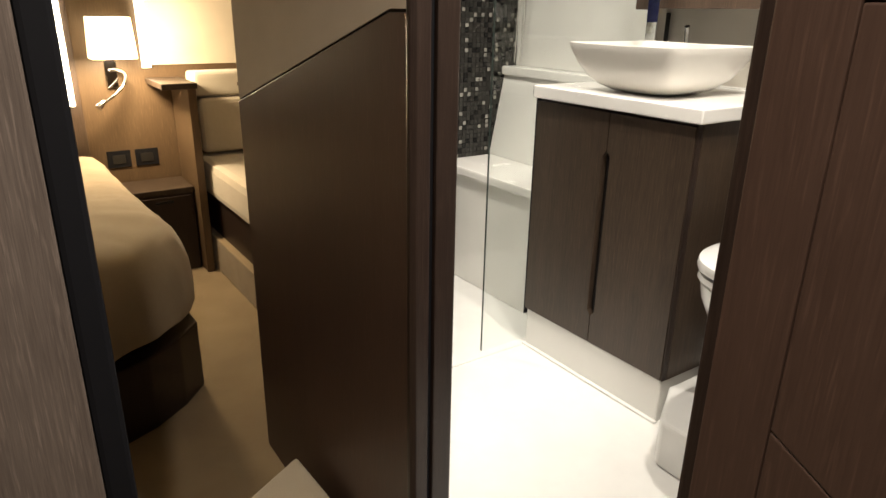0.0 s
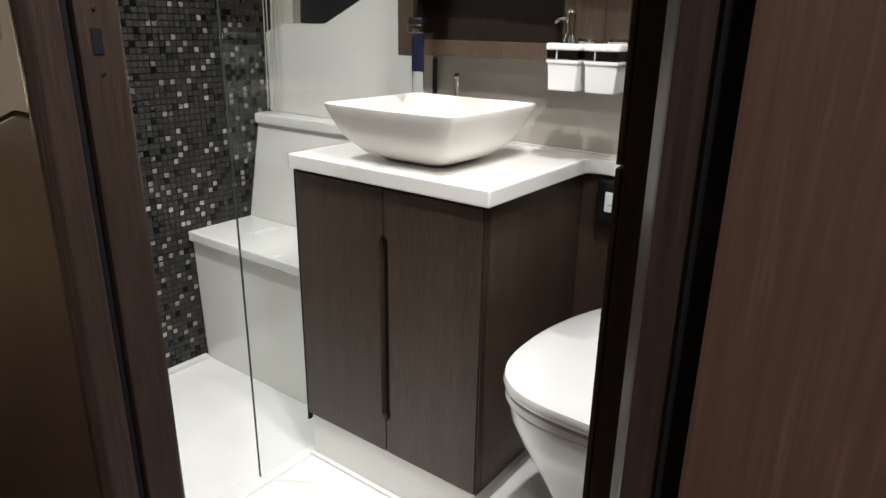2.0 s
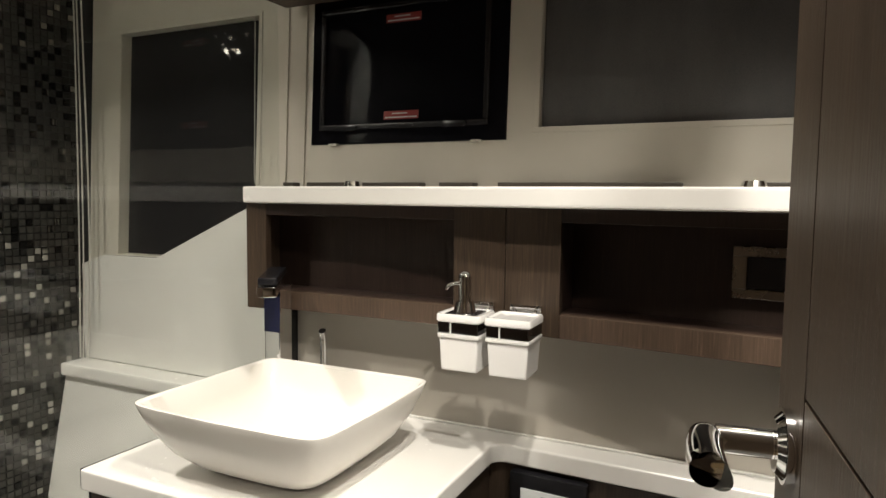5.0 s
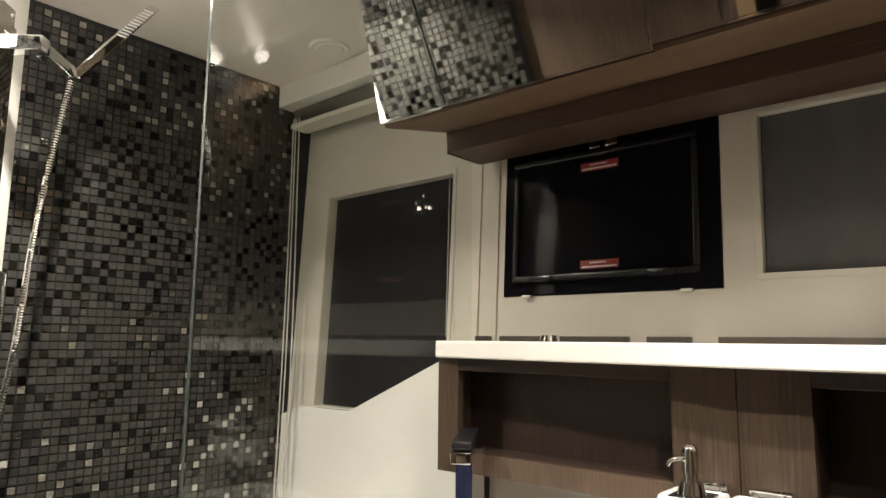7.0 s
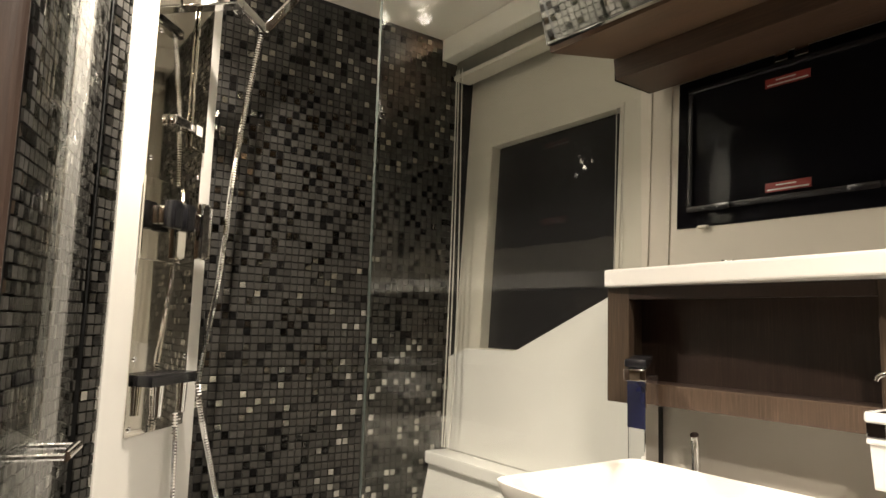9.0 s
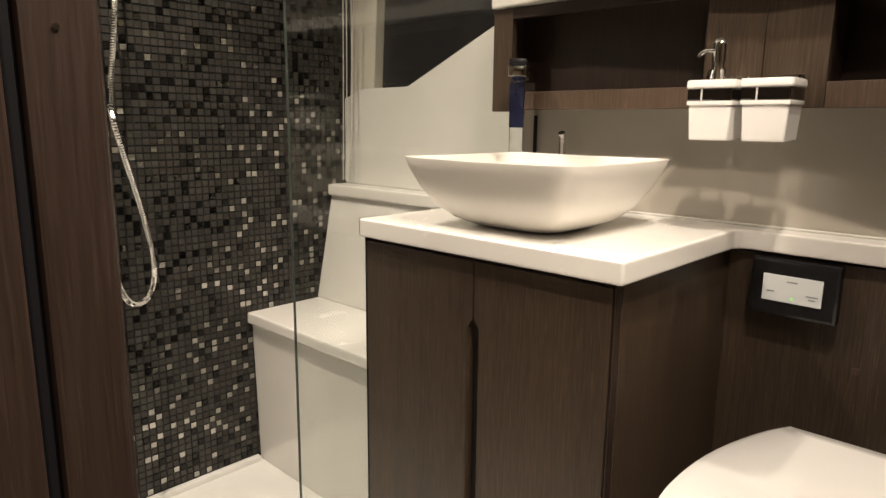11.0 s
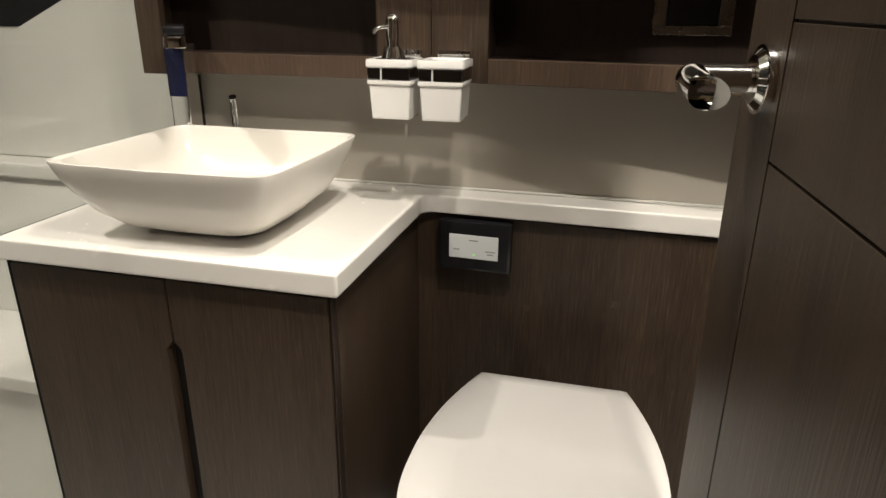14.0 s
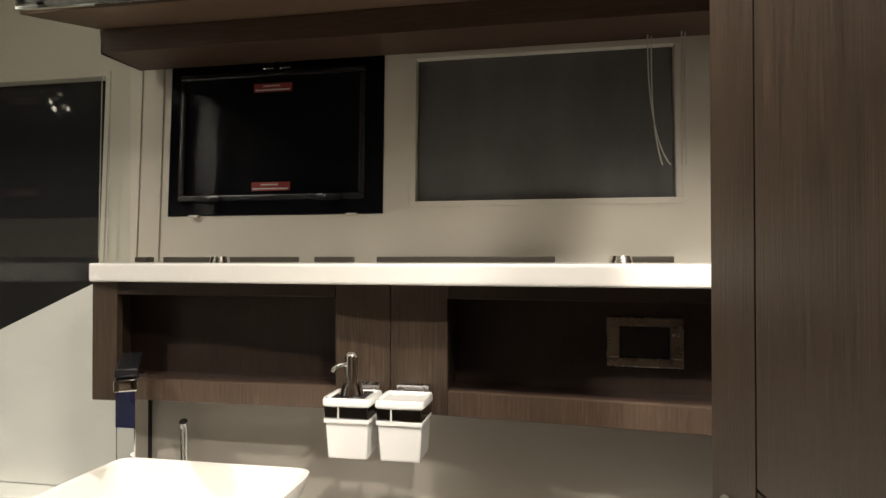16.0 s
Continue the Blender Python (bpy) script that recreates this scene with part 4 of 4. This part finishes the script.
seat_rings = [d_ring(1.420, 1.90, 0.185, 0.510, back_half=0.134), d_ring(1.414, 1.90, 0.190, 0.516, back_half=0.137), d_ring(1.416, 1.90, 0.188, 0.527, back_half=0.136)]
part("seat", lathe(seat_rings), CERAMIC, toilet, "white seat ring")
bowl = [d_ring(1.60, 2.03, 0.108, 0.131, back_half=0.10), d_ring(1.59, 2.03, 0.112, 0.155, back_half=0.105), d_ring(1.565, 2.03, 0.122, 0.20, back_half=0.115), d_ring(1.50, 2.02, 0.145, 0.32, back_half=0.125), d_ring(1.445, 1.98, 0.172, 0.42, back_half=0.13),
        d_ring(1.424, 1.93, 0.184, 0.475, back_half=0.134), d_ring(1.424, 1.905, 0.187, 0.503, back_half=0.134), d_ring(1.434, 1.898, 0.179, 0.509, back_half=0.128)]
part("bowl", lathe(bowl), CERAMIC, toilet, "white ceramic bowl")
base = [d_ring(1.58, 2.02, 0.125, 0.1055, back_half=0.12), d_ring(1.58, 2.02, 0.125, 0.126, back_half=0.12), d_ring(1.592, 2.02, 0.116, 0.1305, back_half=0.112)]
part("foot", lathe(base), CERAMIC, toilet, "white ceramic foot")
plinth_line = [(2.03, 1.135), (1.626, 1.135), (1.60, 1.118), (1.50, 1.062), (1.472, 1.035), (1.470, 0.66), (1.50, 0.61), (2.03, 0.61)]
part("plinth", slab(bmesh.new(), [(x, y, -0.028) for x, y in plinth_line], (0, 0, 0.133), 0.012, 3), FLOOR, toilet, "white moulded plinth under the toilet")
for y in (0.751, 0.917):
    part("hinge", rod(bmesh.new(), (1.918, y - 0.02, 0.527), (1.918, y + 0.02, 0.527), 0.014), CERAMIC, toilet, "white lid hinge")
box("lid_label", (1.872, 0.725, 0.5630), (1.884, 0.755, 0.5640), plain("grey_mark", (0.35, 0.35, 0.35), 0.5), toilet, "small grey maker's mark", 0)

# ---- bathroom door, open inward ----
HX, HY, FX, FY = 0.915, 0.609, 1.443, 0.673
ang = math.atan2(FY - HY, FX - HX)
D = Vector((math.cos(ang), math.sin(ang), 0))
DN = Vector((-math.sin(ang), math.cos(ang), 0))
LEN = math.hypot(FX - HX, FY - HY)
door = structure(new("door_1"), "open walnut bathroom door with slanting grooves and chrome lever", "door")


def on_door(s, z, out):
    return Vector((HX, HY, 0)) + D * s + DN * out + Vector((0, 0, z))


def door_piece(name, outline, mat=WOOD, label="", o0=-0.004, o1=0.0):
    """A flat board on the core of the door; the gaps between boards are the grooves."""
    pts = [on_door(s, z, o1) for s, z in outline]
    return part(name, slab(bmesh.new(), pts, DN * (o0 - o1), 0.0006), mat, door, label)


part("core", slab(bmesh.new(), [on_door(0, 0.012, -0.0042), on_door(LEN - 0.0005, 0.012, -0.0042), on_door(LEN - 0.0005, 1.975, -0.0042), on_door(0, 1.975, -0.0042)], DN * -0.034, 0.002), WOOD_DARK, door)
GS = LEN - 0.092
door_piece("stile", [(GS + 0.0012, 0.012), (LEN, 0.012), (LEN, 1.975), (GS + 0.0012, 1.975)], WOOD_DOOR_SHADED)
za, zb = 1.208, 1.105
door_piece("panel", [(0, 1.975), (GS - 0.0012, 1.975), (GS - 0.0012, za + 0.0012), (0, za - 0.004 + 0.0012)], WOOD_DOOR_SHADED)
door_piece("panel", [(0, za - 0.004 - 0.0012), (GS - 0.0012, za - 0.0012), (GS - 0.0012, zb + 0.0012), (0, zb - 0.018 + 0.0012)], WOOD_DOOR_SHADED)
door_piece("panel", [(0, zb - 0.018 - 0.0012), (GS - 0.0012, zb - 0.0012), (GS - 0.0012, 0.012), (0, 0.012)], WOOD_DOOR_SHADED)
RS, RZ = LEN - 0.055, 1.163
bm = rod(bmesh.new(), on_door(RS, RZ, 0.0005), on_door(RS, RZ, 0.006), 0.027, 0.027, 40)
rod(bm, on_door(RS, RZ, 0.0062), on_door(RS, RZ, 0.011), 0.024, 0.019, 40)
part("rose", bm, CHROME, door, "round chrome rose")
part("neck", rod(bmesh.new(), on_door(RS, RZ, 0.0112), on_door(RS, RZ, 0.050), 0.0105, 0.0105, 28), CHROME, door, "round chrome neck")
lev = bezier(on_door(RS + 0.006, RZ, 0.052), on_door(RS - 0.004, RZ, 0.060), on_door(RS - 0.020, RZ - 0.002, 0.060), on_door(RS - 0.058, RZ - 0.006, 0.056), 14)
bm = tube(bmesh.new(), lev, [0.0085 + 0.0045 * min(1.0, k / 4) for k in range(15)], 24)
tip = on_door(RS - 0.058, RZ - 0.006, 0.056)
for v in bm.verts:
    if (v.co - tip).dot(D) < 0.006:
        v.co += D * ((v.co - tip).dot(DN) * 1.6 + 0.012)
part("handle", bm, CHROME, door, "chrome lever handle with an oblique end")

# ---- lights that can be seen ----


def downlight(name, x, y, z, label):
    d = thing(name, label, "ceiling light", "recessed spot lights")
    bm = bmesh.new()
    outer, inner = 0.046, 0.032
    rings = []
    for r, dz in ((outer, 0.0), (outer - 0.003, -0.008), (inner + 0.004, -0.008), (inner, 0.0)):
        rings.append([bm.verts.new((x + r * math.cos(k * math.tau / 32), y + r * math.sin(k * math.tau / 32), z + dz)) for k in range(32)])
    for u, v in zip(rings, rings[1:]):
        for k in range(32):
            bm.faces.new((u[k], u[(k + 1) % 32], v[(k + 1) % 32], v[k]))
    part("rim", bm, CHROME, d, "chrome rim")
    part("lens", rod(bmesh.new(), (x, y, z - 0.0005), (x, y, z - 0.003), 0.0315, 0.0315, 28), LAMPGLOW, d, "bright lamp lens")


for sx, sy, watts in SPOTS:
    downlight("ceiling_light", sx, sy, CEIL_Z, "small recessed chrome spot in the bathroom ceiling")
downlight("ceiling_light", 0.1, 0.15, 2.0395, "small recessed chrome spot in the lobby ceiling")

# ---- lobby ----
SA, S1, S2 = Vector((0.800, 1.815, LOW_Z)), Vector((-0.87, -0.49, 0)), Vector((0.05, -1.0, 0))
step = part("entry_step", slab(bmesh.new(), [SA, SA + S1 * 0.5, SA + S1 * 0.5 + S2 * 0.55, SA + S2 * 0.55], (0, 0, 0.235), 0.022, 4), LEATHER)
tagged(step, "pale upholstered step block on the lobby carpet", "step")
switch = thing("light_switch", "chrome light switch on the beige cloth wall", "light switch")
box("plate", (0.841, 1.285, 1.150), (0.8475, 1.392, 1.245), CHROME, switch, "bright chrome plate", 0.002)
box("rocker", (0.8375, 1.318, 1.164), (0.8408, 1.360, 1.230), BLACK, switch, "dark rocker", 0.002)

# ---- cabin ----
bed = thing("bed", "double bed with a rumpled beige cover on a dark base", "bed")
BASE_LINE = [(-1.35, 2.44), (0.30, 2.46), (0.42, 2.50), (0.53, 2.55), (0.66, 2.65), (0.76, 2.77), (0.70, 4.42), (-1.35, 4.42)]
part("base", slab(bmesh.new(), [(x, y, LOW_Z) for x, y in BASE_LINE], (0, 0, 0.30), 0.01), WOOD_DARK, bed, "dark veneer bed base")
COVER_LINE = [(-1.38, 2.30), (0.10, 2.31), (0.28, 2.34), (0.41, 2.40), (0.55, 2.49), (0.68, 2.61), (0.76, 2.74), (0.785, 2.86), (0.77, 3.2), (0.72, 4.43), (-1.38, 4.43)]


def dense(line, step):
    out = []
    for p, q in zip(line, line[1:] + line[:1]):
        n = max(1, int(math.dist(p, q) / step))
        out += [(p[0] + (q[0] - p[0]) * k / n, p[1] + (q[1] - p[1]) * k / n) for k in range(n)]
    return out


outline = dense(COVER_LINE, 0.035)
cxy = (-0.3, 3.55)
rings = []
for z, inset in ((-0.06, 0.012), (-0.045, 0.0), (0.02, 0.0), (0.10, 0.008), (0.17, 0.028), (0.222, 0.062), (0.255, 0.11), (0.27, 0.18), (0.275, 0.30), (0.278, 0.45), (0.28, 0.65), (0.28, 0.9)):
    ring = []
    for x, y in outline:
        away = Vector((cxy[0] - x, cxy[1] - y, 0))
        p = Vector((x, y, z)) + away.normalized() * min(inset, away.length * 0.9)
        fold = 0.016 * noise.noise(Vector((p.x * 7, p.y * 7, p.z * 2.5))) + 0.006 * noise.noise(Vector((p.x * 22, p.y * 22, p.z * 9)))
        if z > 0.2:
            p.z += fold * 1.1
        else:
            p += away.normalized() * fold
            p.z += 0.012 * noise.noise(Vector((p.x * 5, p.y * 5, 3.0))) if z < 0 else 0.0
        ring.append(p)
    rings.append(ring)
part("cover", lathe(rings), LINEN, bed, "rumpled beige bed cover")
stand = thing("nightstand", "dark veneer nightstand beside the bed", "nightstand")
box("body", (0.66, 4.16, LOW_Z), (1.12, 4.46, 0.035), WOOD_DARK, stand, "", 0.004)
box("top", (0.65, 4.15, 0.0355), (1.125, 4.46, 0.066), WOOD, stand, "veneer top", 0.004)
box("drawer", (0.68, 4.145, -0.16), (1.10, 4.1595, 0.02), WOOD_DARK, stand, "drawer front", 0.003)
box("finger_slot", (0.90, 4.142, -0.015), (1.00, 4.1445, -0.002), BLACK, stand, "dark finger slot", 0)
structure(box("wall_headboard", (-2.0, 4.475, LOW_Z), (2.4, 4.53, CEIL_Z + 0.06), wood("amber_veneer", (0.085, 0.053, 0.028), (0.15, 0.097, 0.053)), bevel=0), "warm veneer headboard wall", "wall")
for x in (0.79, 0.945):
    s = thing("wall_socket", "black socket beside the nightstand", "socket", "sockets over the nightstand")
    box("plate", (x - 0.065, 4.467, 0.155), (x + 0.065, 4.4745, 0.255), BLACK, s, "black cover plate")
    box("insert", (x - 0.035, 4.463, 0.178), (x + 0.035, 4.4665, 0.230), plain("grey_insert", (0.02, 0.018, 0.016), 0.4), s, "dark grey insert")
structure(box("trim_panel_groove", (0.575, 4.470, LOW_Z), (0.640, 4.4748, 2.2), WOOD_LIP, bevel=0.002), "pale upright batten", "trim")
# reading lamp with shade
lamp = thing("wall_lamp", "lit wall lamp with pale square shade and chrome reading arm", "lamp")
b = block(bmesh.new(), (0.705, 4.29, 0.79), (0.938, 4.45, 1.01), 0.006)
for v in b.verts:
    if v.co.z > 0.9:
        v.co.x = 0.819 + (v.co.x - 0.819) * 0.90
part("shade", b, SHADE, lamp, "glowing cream fabric shade")
box("back_plate", (0.785, 4.455, 0.62), (0.845, 4.474, 0.80), CHROME, lamp, "chrome back plate", 0.003)
part("reading_arm", tube(bmesh.new(), bezier((0.81, 4.45, 0.72), (0.93, 4.35, 0.74), (0.86, 4.33, 0.62), (0.735, 4.30, 0.56), 16), 0.008, 10), CHROME, lamp, "flexible chrome reading arm")
part("reading_head", rod(bmesh.new(), (0.735, 4.30, 0.565), (0.70, 4.285, 0.535), 0.016, 0.022, 16), CHROME, lamp, "small reading lamp head")
bulb_lamp("lamp_bulb", 0.835, 4.16, 0.84, 48.0, 0.06, (1.0, 0.76, 0.46))
# light strips on either side of the headboard window
for x0, z0 in ((0.560, 0.53), (0.985, 0.73)):
    s = box("light_strip", (x0, 4.440, z0), (x0 + 0.045, 4.468, 2.1), LEDSTRIP, bevel=0.003)
    tagged(s, "glowing upright light strip on the headboard wall", "light strip", "cabin light strips")
# window panel of pale cloth and the cabinet with the sofa
p = box("wall_cloth_panel", (1.02, 4.462, 0.742), (2.2, 4.474, 2.2), WALLCLOTH, bevel=0.003)
structure(p, "beige cloth panel over the sofa", "wall")
side_cab = thing("side_cabinet", "tall warm veneer cabinet end beside the sofa", "cabinet")
box("body", (1.128, 4.05, LOW_Z), (1.172, 4.46, 0.64), bpy.data.materials["amber_veneer"], side_cab, "", 0.004)
box("top", (0.99, 4.04, 0.6405), (1.18, 4.46, 0.672), WOOD, side_cab, "veneer top", 0.004)
sofa = thing("sofa", "cream upholstered bench sofa with quilted back on dark base", "sofa")
S0 = 1.215
box("plinth", (S0 - 0.02, 2.70, LOW_Z), (2.4, 4.44, -0.24), CARPET, sofa, "carpeted plinth", 0.01)
box("base", (S0 + 0.02, 2.70, -0.2395), (2.4, 4.44, 0.0), WOOD_DARK, sofa, "dark veneer base", 0.004)
box("seat", (S0 - 0.01, 2.70, 0.0005), (2.4, 4.44, 0.21), LEATHER, sofa, "cream seat cushion", 0.045)
part("back_rest", slab(bmesh.new(), [(S0 + 0.02, 4.26, 0.23), (2.4, 4.26, 0.23), (2.4, 4.46, 0.23), (S0 + 0.02, 4.46, 0.23)], (0, 0, 0.33), 0.035, 3), LEATHER, sofa, "quilted cream backrest")
part("head_rest", slab(bmesh.new(), [(S0 + 0.0, 4.27, 0.565), (2.4, 4.27, 0.565), (2.4, 4.46, 0.565), (S0 + 0.0, 4.46, 0.565)], (0, 0, 0.145), 0.03, 3), LEATHER, sofa, "cream headrest")
box("pull_tab", (1.47, 4.262, 0.625), (1.56, 4.2695, 0.645), plain("brown_strap", (0.10, 0.07, 0.05), 0.6), sofa, "brown strap", 0.002)
structure(box("wall_cabin_side", (2.4, 2.66, LOW_Z), (2.46, 4.53, CEIL_Z + 0.06), WALLCLOTH, bevel=0), "beige cloth cabin side wall", "wall")

# ---- mosaic tiles, last ----
PITCH, GAP, PROUD = 0.0200, 0.0022, 0.0035


def tile_points(w, h, d, tilt):
    """A small bevelled tile: four back corners, four front corners, slightly tilted."""
    b = 0.0009
    hw, hh = w / 2, h / 2
    back = [(-hw, 0, -hh), (hw, 0, -hh), (hw, 0, hh), (-hw, 0, hh)]
    front = [(sx * (hw - b), -d - sx * tilt[0] - sz * tilt[1], sz * (hh - b)) for sx, sz in ((-1, -1), (1, -1), (1, 1), (-1, 1))]
    return back + front


TILE_FACES = [(4, 5, 6, 7), (0, 1, 5, 4), (1, 2, 6, 5), (2, 3, 7, 6), (3, 0, 4, 7)]


def mosaic(parent, origin, along, width, z0, z1, near=None):
    """Covers an upright strip with tiles; those for which near() holds are objects of their own."""
    rng = random.Random(7)
    along = Vector(along).normalized()
    normal = Vector((along.y, -along.x, 0))
    basis = Matrix((along, -normal, Vector((0, 0, 1)))).transposed()
    shapes = {}
    for mat in (TILE, TILE_BLACK, TILE_MIRROR):
        for k in range(6):
            me = bpy.data.meshes.new("tile")
            tilt = (rng.uniform(-1, 1) * 0.00022, rng.uniform(-1, 1) * 0.00022)
            me.from_pydata(tile_points(PITCH - GAP, PITCH - GAP, PROUD, tilt), [], TILE_FACES)
            me.materials.append(mat)
            shapes[mat.name, k] = me
    fields, singles, kinds = {m.name: ([], []) for m in (TILE, TILE_BLACK, TILE_MIRROR)}, 0, {}
    cols, rows = int(width / PITCH), int((z1 - z0) / PITCH)
    for i in range(cols):
        for j in range(rows):
            s, z = (i + 0.5) * PITCH, z0 + (j + 0.5) * PITCH
            place = Vector(origin) + along * s + Vector((0, 0, z))
            beside = {kinds.get((i - 1, j)), kinds.get((i, j - 1))}
            pick = rng.random()
            limit = 0.36 if beside <= {None, TILE.name} else 0.12
            mat = TILE if pick > limit else TILE_MIRROR if pick < limit * 0.5 else TILE_BLACK
            kinds[i, j] = mat.name
            if near and near(i, j) and singles < 300:
                ob = new("tile", shapes[mat.name, rng.randrange(6)])
                ob.matrix_world = Matrix.Translation(place) @ basis.to_4x4()
                ob.parent = parent
                singles += 1
                continue
            verts, faces = fields[mat.name]
            tilt = (rng.gauss(0, 1) * 0.00016, rng.gauss(0, 1) * 0.00016)
            k = len(verts)
            verts += [place + basis @ Vector(p) for p in tile_points(PITCH - GAP, PITCH - GAP, PROUD + rng.uniform(-0.0004, 0.0004), tilt)]
            faces += [tuple(q + k for q in f) for f in TILE_FACES]
    for mat, label in ((TILE, "small grey foil-backed mosaic tiles"), (TILE_BLACK, "small black glass mosaic tiles"), (TILE_MIRROR, "small silvered mosaic tiles")):
        me = bpy.data.meshes.new("tile_field")
        me.from_pydata([tuple(v) for v in fields[mat.name][0]], [], fields[mat.name][1])
        me.materials.append(mat)
        ob = new("tile_field", me)
        ob.parent = parent
        tagged(ob, label, "", "", "stuff")


mosaic(wall_shower, (1.360, 2.4938, 0.0), (1, 0, 0), 0.815, -0.014, CEIL_Z - 0.004, lambda i, j: 4 <= i < 19 and 50 <= j < 70)
a, b = Vector((0.947, 1.778, 0)), Vector((1.086, 2.180, 0))
mosaic(wall_corner, a, b - a, (b - a).length, -0.03, CEIL_Z - 0.004, lambda i, j: 6 <= i < 21 and 55 <= j < 75)
mosaic(wall_corner, Vector((1.091, 2.176, 0)) + N * 0.004, U, 0.061, -0.03, CEIL_Z - 0.004)
